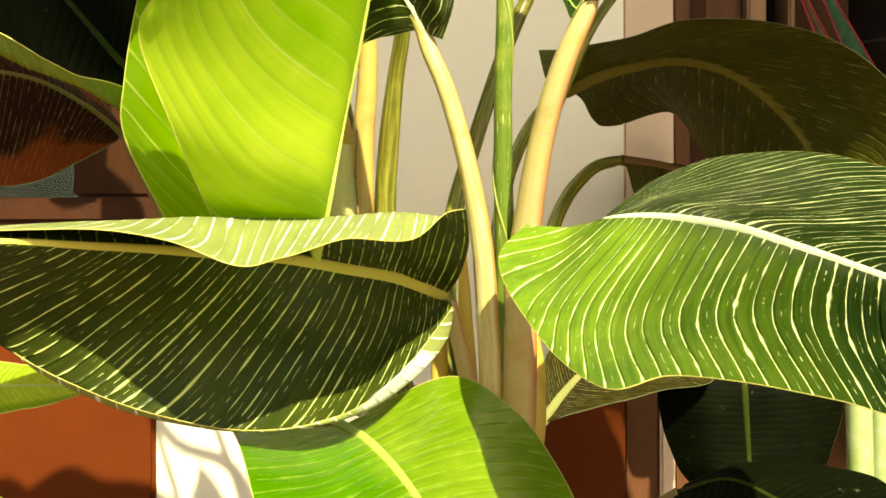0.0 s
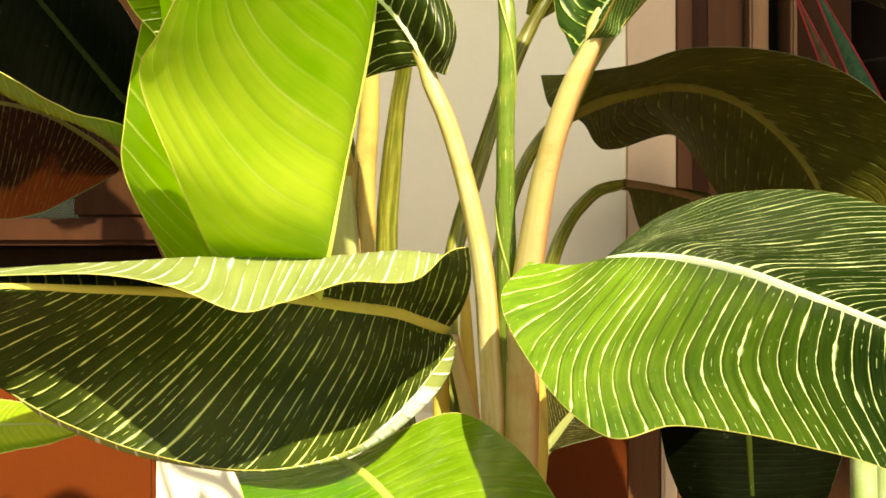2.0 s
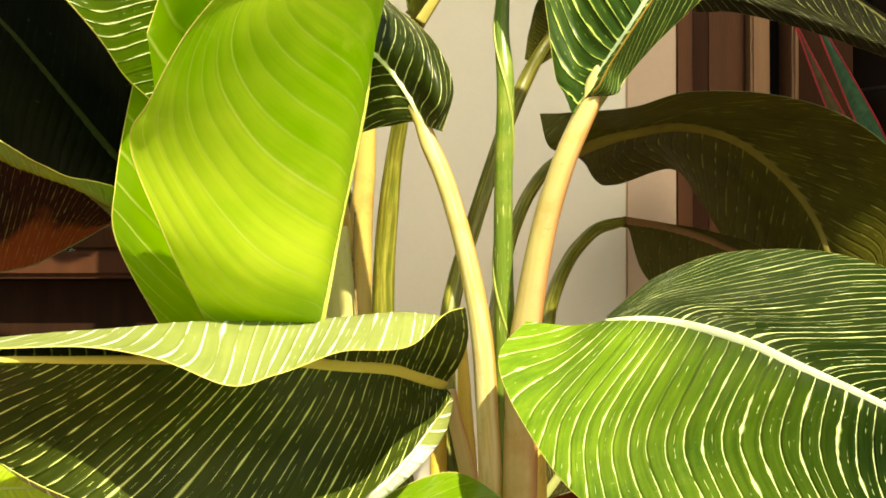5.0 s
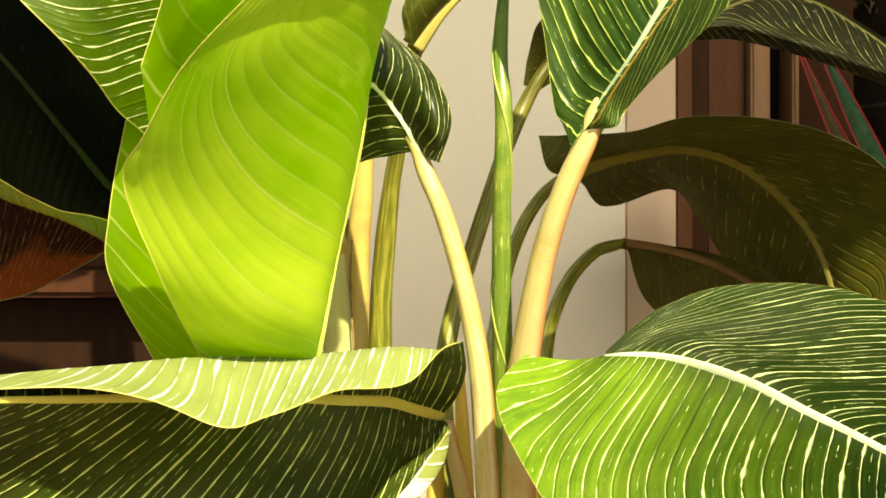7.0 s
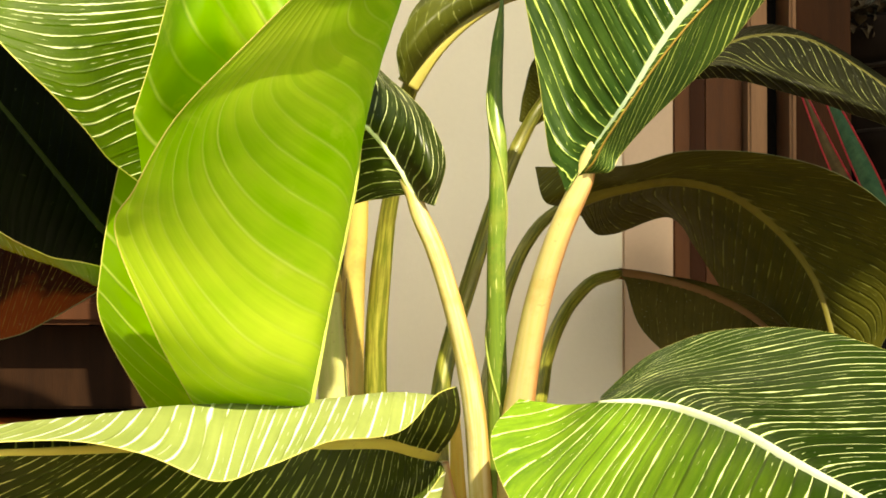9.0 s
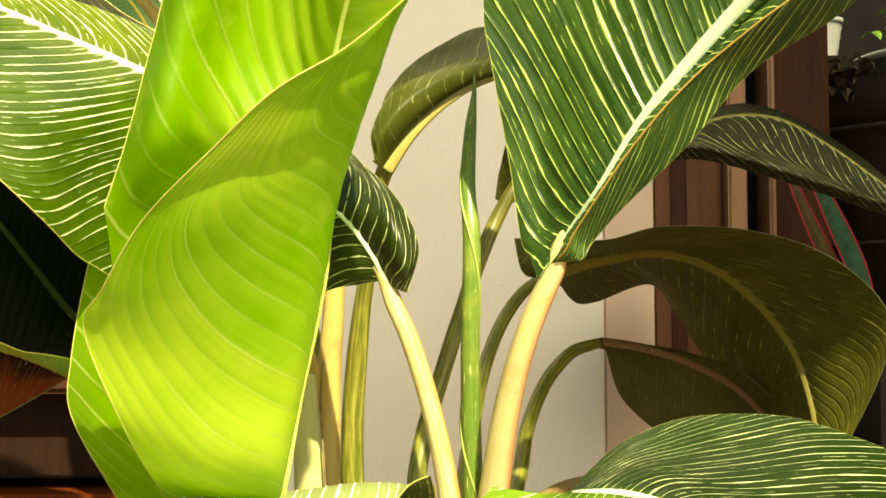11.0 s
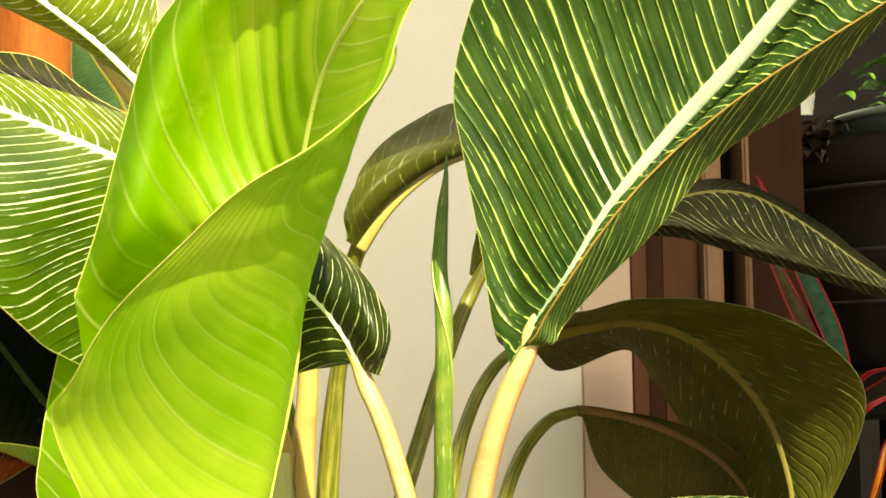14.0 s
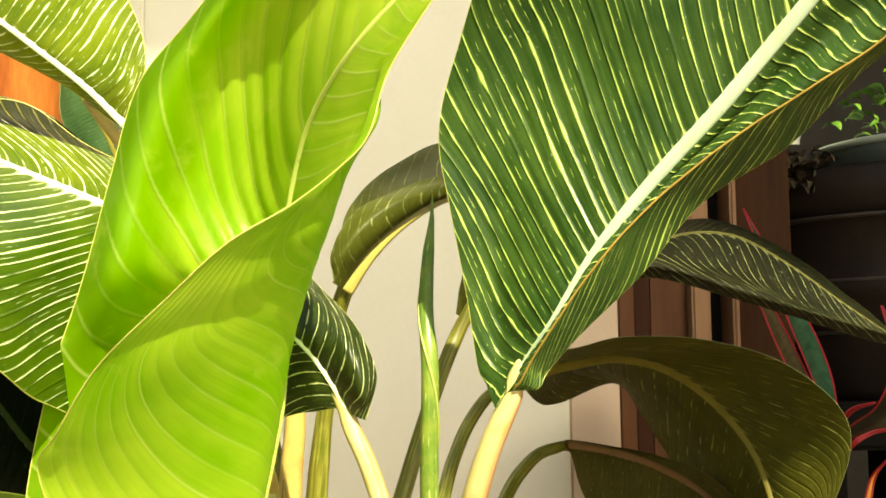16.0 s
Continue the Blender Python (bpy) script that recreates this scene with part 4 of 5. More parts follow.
section(net, (-9.25, 50.50, 48.74), (-8.35, 51.00, 52.42), (-6.71, 52.50, 55.31), (-6.92, 53.50, 56.37), (-7.10, 54.10, 57.03), (-7.28, 54.50, 57.55))
section(net, (-10.25, 45.00, 49.25), (-10.17, 46.60, 52.78), (-8.39, 51.00, 55.98), (-8.62, 52.30, 57.24), (-8.81, 53.00, 57.95), (-9.25, 54.00, 58.53))
section(net, (-10.45, 40.50, 50.33), (-11.20, 43.60, 53.50), (-10.22, 49.70, 56.76), (-10.54, 51.10, 58.27), (-10.95, 51.70, 59.00), (-11.29, 53.00, 59.56))
section(net, (-11.62, 38.80, 51.79), (-12.75, 42.80, 54.52), (-11.90, 49.00, 57.46), (-12.48, 50.20, 59.10), (-13.06, 50.70, 59.96), (-13.28, 52.50, 60.90))
section(net, (-14.05, 41.20, 54.00), (-14.77, 43.80, 55.94), (-14.04, 48.00, 58.34), (-14.61, 49.00, 59.52), (-15.21, 49.50, 60.16), (-15.42, 51.00, 60.88))
section(net, (-17.41, 46.50, 58.13), (-17.23, 46.50, 58.53), (-16.88, 47.00, 59.43), (-17.09, 47.50, 59.74), (-17.29, 48.00, 59.95), (-17.40, 48.50, 60.16))
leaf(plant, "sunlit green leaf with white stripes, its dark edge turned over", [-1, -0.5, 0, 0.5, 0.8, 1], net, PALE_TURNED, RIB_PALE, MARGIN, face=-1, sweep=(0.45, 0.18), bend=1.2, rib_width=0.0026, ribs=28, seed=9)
net = []
section(net, (-10.79, 58.00, 61.11), (-10.57, 57.70, 61.07), (-10.36, 57.50, 61.05), (-10.08, 57.30, 61.43), (-9.96, 57.50, 61.90))
section(net, (-14.29, 62.20, 63.92), (-13.12, 60.00, 63.06), (-12.18, 58.40, 62.87), (-10.39, 57.20, 62.90), (-9.65, 57.80, 63.92))
section(net, (-17.79, 64.50, 66.02), (-15.91, 62.00, 64.96), (-14.67, 59.70, 64.90), (-12.44, 58.80, 65.68), (-10.43, 58.80, 66.49))
section(net, (-20.73, 65.00, 67.36), (-18.95, 63.00, 66.66), (-17.53, 61.00, 67.12), (-14.70, 60.00, 68.72), (-12.15, 60.00, 69.24))
section(net, (-22.97, 65.00, 68.94), (-21.87, 63.50, 68.90), (-20.80, 62.00, 69.39), (-17.89, 61.00, 71.22), (-15.03, 61.00, 71.75))
section(net, (-25.16, 64.00, 72.61), (-24.81, 63.50, 72.57), (-24.47, 63.00, 72.52), (-24.21, 63.00, 72.80), (-23.95, 63.00, 72.94))
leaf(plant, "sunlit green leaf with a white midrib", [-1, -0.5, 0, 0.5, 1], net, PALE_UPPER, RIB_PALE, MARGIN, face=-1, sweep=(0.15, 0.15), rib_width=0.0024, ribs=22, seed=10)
net = []
section(net, (-1.47, 57.50, 54.27), (-1.34, 57.80, 54.05), (-1.16, 58.50, 53.93), (-1.18, 59.00, 54.27), (-1.33, 60.00, 54.81))
section(net, (-1.54, 57.50, 55.44), (-0.93, 57.10, 55.32), (-0.11, 58.50, 55.45), (-0.66, 61.20, 56.52), (-1.30, 62.20, 57.30))
section(net, (-0.58, 58.00, 57.21), (0.27, 57.40, 56.85), (1.30, 59.00, 56.87), (0.41, 62.80, 58.57), (-0.22, 64.20, 59.39))
section(net, (1.32, 59.00, 58.31), (2.14, 58.50, 58.05), (3.09, 60.00, 58.06), (2.19, 63.80, 59.85), (1.37, 65.20, 60.68))
section(net, (3.36, 60.00, 59.12), (4.51, 60.00, 58.85), (5.46, 61.00, 58.79), (4.51, 64.30, 60.69), (3.54, 65.70, 61.72))
section(net, (5.60, 61.00, 59.31), (6.38, 61.00, 59.17), (7.21, 61.50, 59.11), (6.81, 63.00, 59.90), (6.35, 64.00, 60.35))
leaf(plant, "arching dark leaf, half rolled, with a yellow midrib", [-1, -0.5, 0, 0.5, 1], net, OLIVE_PLAIN, RIB_OLD, MARGIN_DIM, under_skin=OLIVE_PLAIN, face=1, sweep=(0.25, 0.25), rib_width=0.0052, relief=0.0001, seed=11)
net = []
section(net, (8.63, 82.00, 49.70), (8.00, 81.20, 49.79), (7.45, 80.50, 49.85), (6.18, 78.00, 50.12), (5.83, 80.00, 52.20))
section(net, (9.95, 87.00, 48.67), (9.43, 83.00, 49.65), (9.11, 79.00, 50.52), (8.33, 78.50, 51.21), (7.39, 79.00, 52.11))
section(net, (11.74, 89.50, 48.47), (10.74, 84.00, 49.88), (11.06, 78.00, 51.00), (10.47, 74.50, 51.20), (10.05, 71.50, 51.55))
section(net, (16.12, 93.00, 49.74), (13.84, 85.00, 50.58), (13.92, 77.50, 51.32), (13.33, 73.00, 51.62), (12.88, 69.00, 52.07))
section(net, (17.68, 92.00, 47.56), (16.67, 84.00, 49.10), (16.64, 77.00, 50.57), (16.94, 73.00, 51.32), (16.32, 68.50, 51.93))
section(net, (19.18, 90.00, 44.55), (18.91, 83.00, 46.68), (19.09, 76.50, 48.73), (19.99, 73.00, 50.15), (19.47, 68.50, 51.21))
section(net, (20.17, 87.00, 41.64), (20.82, 81.00, 44.26), (20.98, 75.50, 46.02), (22.12, 72.00, 47.97), (22.50, 69.00, 49.72))
section(net, (20.71, 82.00, 38.75), (21.34, 78.00, 41.02), (21.87, 74.50, 42.61), (23.61, 72.00, 44.95), (24.72, 70.00, 47.00))
section(net, (21.45, 74.00, 37.37), (21.61, 74.00, 37.46), (21.76, 74.00, 37.52), (22.07, 74.00, 37.68), (22.54, 74.50, 37.94))
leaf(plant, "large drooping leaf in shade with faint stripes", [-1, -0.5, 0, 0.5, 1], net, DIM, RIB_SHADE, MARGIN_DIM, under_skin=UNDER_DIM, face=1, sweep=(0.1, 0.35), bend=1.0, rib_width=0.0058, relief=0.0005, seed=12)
net = []
section(net, (11.91, 85.30, 45.34), (11.70, 85.30, 45.67), (11.51, 85.50, 45.88), (11.72, 86.00, 46.05), (11.93, 86.50, 46.18))
section(net, (12.63, 84.00, 42.63), (13.14, 84.50, 44.01), (13.94, 85.00, 45.48), (14.45, 85.50, 45.65), (14.82, 86.00, 45.75))
section(net, (15.04, 83.50, 40.22), (15.86, 84.00, 42.62), (16.69, 84.50, 44.70), (17.23, 84.50, 44.88), (17.76, 84.50, 45.05))
section(net, (17.16, 82.00, 38.64), (18.06, 82.50, 40.98), (19.18, 83.00, 43.35), (19.60, 83.00, 43.77), (19.84, 82.50, 44.13))
section(net, (18.74, 80.00, 37.19), (19.63, 80.50, 39.45), (20.74, 81.00, 41.58), (21.15, 81.00, 41.92), (21.24, 80.00, 42.29))
section(net, (21.50, 79.00, 38.28), (21.67, 79.00, 38.44), (21.84, 79.00, 38.61), (21.90, 79.00, 38.74), (21.97, 79.00, 38.87))
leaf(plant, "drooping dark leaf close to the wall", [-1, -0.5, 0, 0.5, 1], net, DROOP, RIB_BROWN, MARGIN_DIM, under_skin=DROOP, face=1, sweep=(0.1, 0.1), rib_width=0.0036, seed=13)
net = []
section(net, (11.05, 58.40, 54.18), (10.97, 57.70, 54.50), (11.05, 58.30, 54.57), (11.12, 58.70, 54.86), (11.34, 59.40, 55.30), (11.61, 60.00, 55.74))
section(net, (12.85, 58.70, 54.24), (12.75, 58.00, 54.55), (12.98, 58.60, 55.15), (13.72, 60.00, 56.23), (14.02, 61.00, 56.74), (14.46, 62.20, 57.20))
section(net, (15.58, 57.70, 53.32), (15.45, 57.00, 53.63), (15.37, 58.50, 54.67), (16.42, 60.50, 56.34), (16.70, 62.00, 56.91), (16.89, 63.60, 57.38))
section(net, (18.16, 58.20, 52.58), (17.99, 57.50, 52.91), (17.98, 59.00, 53.68), (19.11, 61.00, 55.07), (19.66, 62.50, 55.44), (20.28, 64.00, 55.81))
section(net, (20.94, 59.20, 51.85), (20.75, 58.50, 52.20), (20.88, 59.70, 52.43), (21.65, 61.00, 53.22), (22.10, 62.00, 53.46), (22.60, 63.00, 53.66))
section(net, (24.14, 60.40, 51.07), (23.92, 59.70, 51.43), (24.19, 60.50, 51.26), (24.43, 61.00, 51.30), (24.53, 61.20, 51.33), (24.70, 61.50, 51.36))
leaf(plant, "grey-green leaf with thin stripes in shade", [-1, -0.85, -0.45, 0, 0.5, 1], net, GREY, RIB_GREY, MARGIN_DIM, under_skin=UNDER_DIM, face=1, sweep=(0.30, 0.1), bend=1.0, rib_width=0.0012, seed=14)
net = []
section(net, (-8.24, 51.50, 33.02), (-6.05, 53.30, 32.84), (-4.31, 54.30, 32.86), (-3.67, 54.60, 33.06), (-3.19, 55.20, 33.31))
section(net, (-7.74, 50.00, 32.67), (-5.46, 52.00, 32.21), (-3.29, 53.00, 32.51), (-1.62, 54.10, 33.58), (0.01, 54.50, 34.81))
section(net, (-7.10, 48.00, 31.68), (-4.56, 49.40, 31.22), (-2.08, 51.10, 31.75), (0.67, 51.80, 32.96), (2.73, 53.00, 33.70))
section(net, (-6.22, 46.00, 30.25), (-3.57, 47.50, 30.13), (-0.99, 49.00, 30.78), (2.01, 49.40, 31.63), (4.33, 50.50, 31.76))
section(net, (-4.26, 44.00, 28.98), (-2.23, 45.00, 29.11), (-0.11, 46.50, 29.73), (2.70, 46.80, 30.26), (4.83, 48.00, 30.21))
section(net, (0.81, 43.00, 28.20), (1.00, 43.00, 28.25), (1.18, 43.00, 28.29), (1.37, 43.20, 28.33), (1.57, 43.50, 28.34))
leaf(plant, "low bright green glossy leaf", [-1, -0.5, 0, 0.5, 1], net, GREEN, RIB_GREEN, MARGIN, face=1, sweep=(0.1, 0.1), rib_width=0.0028, ribs=20, relief=0.0003, seed=15)
net = []
section(net, (-19.65, 48.50, 33.92), (-20.06, 49.50, 34.33), (-20.26, 50.00, 34.81), (-20.66, 51.00, 35.36), (-20.86, 51.50, 35.97))
section(net, (-17.91, 48.30, 33.86), (-18.36, 49.50, 34.26), (-18.54, 50.00, 34.80), (-18.91, 51.00, 35.35), (-19.09, 51.50, 35.92))
section(net, (-16.39, 48.70, 34.07), (-16.69, 49.60, 34.45), (-16.83, 50.00, 34.90), (-17.09, 50.80, 35.32), (-17.23, 51.20, 35.77))
section(net, (-14.76, 49.20, 34.32), (-14.91, 49.70, 34.61), (-15.00, 50.00, 34.92), (-15.09, 50.50, 35.21), (-15.19, 51.00, 35.45))
section(net, (-13.61, 50.00, 34.68), (-13.59, 50.00, 34.72), (-13.57, 50.00, 34.76), (-13.60, 50.20, 34.79), (-13.63, 50.30, 34.82))
leaf(plant, "low sunlit leaf, pale green", [-1, -0.5, 0, 0.5, 1], net, YELLOW, RIB_GREEN, MARGIN, face=1, sweep=(0.1, 0.1), rib_width=0.0015, seed=16)
net = []
section(net, (4.96, 70.00, 31.67), (5.14, 70.00, 31.19), (5.26, 70.00, 30.89), (5.62, 70.00, 31.01), (6.01, 70.00, 31.13))
section(net, (5.55, 72.50, 33.92), (6.03, 72.00, 33.10), (6.60, 71.50, 32.32), (7.79, 71.20, 32.01), (9.04, 70.20, 31.91))
section(net, (6.94, 75.00, 35.64), (7.54, 74.00, 34.68), (8.15, 73.00, 33.56), (10.38, 72.20, 32.94), (12.22, 71.20, 32.54))
section(net, (9.77, 77.00, 37.49), (10.22, 75.50, 36.41), (10.56, 74.50, 35.02), (12.78, 73.50, 34.13), (14.78, 72.20, 32.90))
section(net, (14.56, 76.50, 36.45), (14.57, 76.20, 36.33), (14.59, 76.00, 36.21), (14.72, 76.00, 36.01), (14.81, 75.80, 35.83))
leaf(plant, "dark leaf under the broad leaf, with a pale midrib", [-1, -0.5, 0, 0.5, 1], net, OLIVE, RIB_OLIVE, MARGIN_DIM, under_skin=UNDER_DIM, face=-1, sweep=(0.1, 0.1), rib_width=0.0030, relief=0.00012, seed=17)
net = []
section(net, (12.89, 76.00, 34.91), (14.65, 75.00, 34.97), (16.86, 74.50, 35.00), (19.48, 75.00, 34.96), (21.69, 76.00, 34.88))
section(net, (12.17, 75.00, 31.92), (14.35, 73.50, 32.17), (16.81, 73.50, 32.23), (19.71, 73.50, 32.22), (22.88, 75.00, 32.05))
section(net, (12.77, 75.00, 29.03), (14.66, 73.50, 29.56), (16.96, 73.50, 29.71), (19.70, 73.50, 29.54), (22.29, 75.00, 29.16))
section(net, (13.73, 75.00, 27.10), (15.28, 73.50, 27.35), (17.11, 73.50, 27.34), (19.22, 73.50, 27.18), (21.22, 75.00, 26.75))
section(net, (17.24, 74.50, 24.62), (17.35, 74.30, 24.56), (17.48, 74.20, 24.52), (17.67, 74.30, 24.56), (17.88, 74.50, 24.62))
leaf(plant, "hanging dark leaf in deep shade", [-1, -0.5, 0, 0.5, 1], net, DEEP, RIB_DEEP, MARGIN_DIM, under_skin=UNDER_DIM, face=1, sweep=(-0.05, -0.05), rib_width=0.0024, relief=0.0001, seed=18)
net = []
section(net, (9.86, 57.50, 29.12), (10.08, 57.80, 29.19), (10.31, 58.00, 29.35), (10.50, 58.20, 29.51), (10.71, 58.50, 29.66))
section(net, (10.92, 56.00, 28.68), (11.55, 56.50, 29.31), (12.40, 57.50, 29.98), (13.23, 58.80, 30.20), (13.89, 60.00, 30.36))
section(net, (12.26, 54.50, 28.16), (13.13, 55.20, 28.72), (14.14, 56.20, 29.38), (15.46, 57.70, 29.98), (16.88, 59.20, 30.41))
section(net, (13.73, 53.00, 27.35), (14.75, 53.80, 27.85), (15.76, 54.50, 28.39), (17.64, 56.00, 29.14), (19.37, 57.20, 29.72))
section(net, (17.37, 53.00, 26.66), (17.48, 53.00, 26.77), (17.60, 53.00, 26.88), (17.99, 53.50, 26.99), (18.39, 54.00, 27.10))
leaf(plant, "low leaf with cream streaks, blackened in place of shade", [-1, -0.5, 0, 0.5, 1], net, DEEP, RIB_DEEP, MARGIN_DIM, under_skin=UNDER_DIM, face=1, sweep=(0.1, 0.1), rib_width=0.0015, seed=19)
net = []
section(net, (-11.58, 54.00, 47.22), (-11.53, 53.50, 46.75), (-11.52, 53.00, 46.08), (-11.49, 52.50, 45.74), (-11.32, 51.20, 44.98), (-11.14, 50.00, 45.70))
section(net, (-12.17, 54.00, 49.69), (-12.35, 53.20, 48.69), (-12.78, 52.40, 47.46), (-12.59, 51.50, 46.26), (-12.11, 49.20, 45.35), (-11.76, 48.00, 46.07))
section(net, (-13.33, 55.00, 51.61), (-13.82, 53.70, 50.51), (-14.35, 53.00, 49.20), (-13.99, 51.00, 47.31), (-13.23, 48.40, 46.04), (-13.08, 47.20, 46.39))
section(net, (-15.04, 56.00, 53.61), (-15.47, 54.50, 52.42), (-15.88, 53.50, 50.94), (-15.25, 50.50, 48.12), (-14.28, 47.90, 46.41), (-13.95, 46.60, 46.79))
section(net, (-16.45, 56.00, 55.25), (-17.05, 55.00, 54.14), (-17.40, 54.00, 52.62), (-16.62, 50.50, 49.38), (-15.38, 47.80, 46.88), (-15.10, 46.40, 47.48))
section(net, (-19.03, 56.00, 57.12), (-19.54, 55.50, 56.08), (-19.62, 54.50, 54.51), (-18.71, 51.00, 51.33), (-17.34, 48.00, 48.16), (-17.06, 47.00, 48.78))
section(net, (-21.69, 54.00, 55.32), (-21.52, 53.50, 55.00), (-21.37, 53.00, 54.46), (-21.01, 52.00, 53.41), (-20.62, 51.00, 52.40), (-20.41, 50.50, 52.53))
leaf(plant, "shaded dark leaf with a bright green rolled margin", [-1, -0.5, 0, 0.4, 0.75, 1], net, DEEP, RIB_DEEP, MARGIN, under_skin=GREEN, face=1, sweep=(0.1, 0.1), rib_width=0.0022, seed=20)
net = []
section(net, (-14.84, 59.80, 44.99), (-14.76, 60.00, 45.16), (-14.60, 60.00, 45.32), (-14.75, 60.40, 45.67), (-14.88, 60.70, 45.95))
section(net, (-16.40, 58.50, 43.91), (-16.29, 59.20, 45.30), (-16.25, 60.00, 46.61), (-16.52, 61.00, 47.30), (-16.71, 61.70, 47.86))
section(net, (-17.95, 58.00, 43.11), (-18.12, 58.80, 45.48), (-18.41, 60.00, 47.78), (-18.83, 61.20, 48.64), (-19.18, 62.00, 49.29))
section(net, (-19.82, 57.50, 42.94), (-20.29, 58.50, 45.45), (-20.93, 60.00, 48.30), (-21.35, 61.20, 49.17), (-21.62, 62.00, 49.77))
section(net, (-22.04, 57.50, 43.64), (-22.54, 58.50, 45.71), (-23.25, 60.00, 48.30), (-23.63, 61.00, 49.10), (-23.83, 61.50, 49.57))
section(net, (-25.14, 59.00, 46.78), (-25.19, 59.00, 46.91), (-25.48, 59.50, 47.22), (-25.69, 60.00, 47.46), (-25.69, 60.00, 47.67))
leaf(plant, "withering russet leaf with faint stripes", [-1, -0.5, 0, 0.5, 1], net, RUSSET, RIB_DIM, MARGIN_DIM, face=-1, sweep=(0.1, 0.1), rib_width=0.0020, seed=21)
net = []
section(net, (-13.29, 68.00, 60.62), (-13.07, 68.00, 60.68), (-12.84, 68.00, 60.85), (-12.71, 68.20, 61.17), (-12.61, 68.50, 61.52))
section(net, (-15.54, 70.00, 62.41), (-14.68, 69.50, 62.67), (-14.01, 69.50, 62.97), (-13.48, 70.00, 63.60), (-13.23, 71.00, 64.48))
section(net, (-17.04, 72.00, 64.56), (-16.25, 71.50, 64.76), (-15.59, 71.50, 65.07), (-15.11, 72.00, 65.71), (-14.73, 73.00, 66.50))
section(net, (-17.62, 74.00, 67.66), (-17.56, 74.00, 67.69), (-17.49, 74.00, 67.72), (-17.43, 74.00, 67.76), (-17.42, 74.20, 67.84))
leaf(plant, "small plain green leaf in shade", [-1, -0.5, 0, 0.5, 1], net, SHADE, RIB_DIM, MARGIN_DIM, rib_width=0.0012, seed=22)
net = []
section(net, (4.02, 64.80, 53.15), (4.13, 64.80, 53.09), (4.30, 64.90, 53.05), (4.52, 65.00, 52.96), (4.69, 65.10, 52.86))
section(net, (4.31, 65.00, 54.75), (4.59, 65.20, 54.51), (5.00, 65.50, 54.28), (5.57, 65.80, 54.05), (6.07, 66.20, 53.88))
section(net, (4.78, 65.50, 56.21), (5.28, 65.60, 55.95), (5.92, 66.00, 55.79), (6.80, 66.50, 55.54), (7.53, 66.80, 55.26))
section(net, (7.42, 67.00, 58.16), (7.44, 67.00, 58.13), (7.47, 67.00, 58.10), (7.54, 67.10, 58.07), (7.61, 67.20, 58.03))
leaf(plant, "dark leaf close behind the upright one", [-1, -0.5, 0, 0.5, 1], net, DIM, RIB_DIM, MARGIN_DIM, under_skin=UNDER_DIM, face=-1, rib_width=0.0022, seed=23)
net = []
section(net, (-12.45, 61.30, 59.97), (-12.63, 61.50, 60.22), (-12.79, 61.70, 60.49))
section(net, (-13.50, 61.00, 60.63), (-13.60, 61.20, 61.09), (-13.74, 61.50, 61.57))
section(net, (-14.63, 60.60, 61.40), (-14.75, 60.80, 61.91), (-14.91, 61.20, 62.42))
section(net, (-15.95, 60.20, 61.87), (-16.10, 60.60, 62.45), (-16.26, 61.00, 62.99))
section(net, (-17.23, 60.00, 62.07), (-17.37, 60.40, 62.62), (-17.51, 60.80, 63.14))
section(net, (-18.31, 59.80, 62.44), (-18.34, 59.90, 62.57), (-18.38, 60.00, 62.70))
leaf(plant, "dark olive leaf in shade behind the sunlit one", [-1, 0, 1], net, OLIVE, RIB_DIM, MARGIN_DIM, face=1, sweep=(0.2, 0.2), bend=1.0, rib_width=0.0012, seed=24)
petiole(plant, [(-1.22, 52.70, 49.67), (-0.77, 52.60, 48.79), (-0.59, 52.60, 48.24), (0.04, 52.80, 46.80), (0.65, 53.20, 44.90), (1.21, 54.00, 42.66), (1.62, 54.80, 40.35), (1.85, 55.60, 37.73), (2.01, 56.20, 35.05), (2.03, 57.00, 31.81), (1.85, 58.00, 26.19)],
        [0.230, 0.300, 0.345, 0.374, 0.388, 0.417, 0.447, 0.477, 0.506, 0.538, 0.572], STEM_CREAM, "pale cream leaf stalk", "petiole")
petiole(plant, [(6.01, 49.75, 50.68), (5.70, 49.90, 50.07), (5.55, 50.10, 49.34), (5.21, 50.40, 48.53), (4.78, 50.80, 47.51), (4.37, 51.40, 46.26), (4.00, 52.20, 44.76), (3.73, 53.00, 43.22), (3.50, 54.00, 41.39), (3.26, 55.20, 38.92), (3.26, 56.20, 35.29), (3.18, 57.00, 31.80), (2.72, 58.00, 26.19)],
        [0.200, 0.300, 0.380, 0.418, 0.442, 0.469, 0.498, 0.528, 0.583, 0.663, 0.747, 0.782, 0.796], STEM_GOLD, "golden leaf stalk with a reddish flank", "petiole")
petiole(plant, [(0.34, 58.00, 37.76), (0.54, 58.30, 36.62), (0.84, 58.80, 35.33), (1.20, 59.20, 33.78), (1.52, 59.20, 30.98), (1.76, 59.20, 25.91)],
        [0.274, 0.300, 0.353, 0.406, 0.457, 0.508], STEM_GOLD, "golden leaf stalk", "petiole")
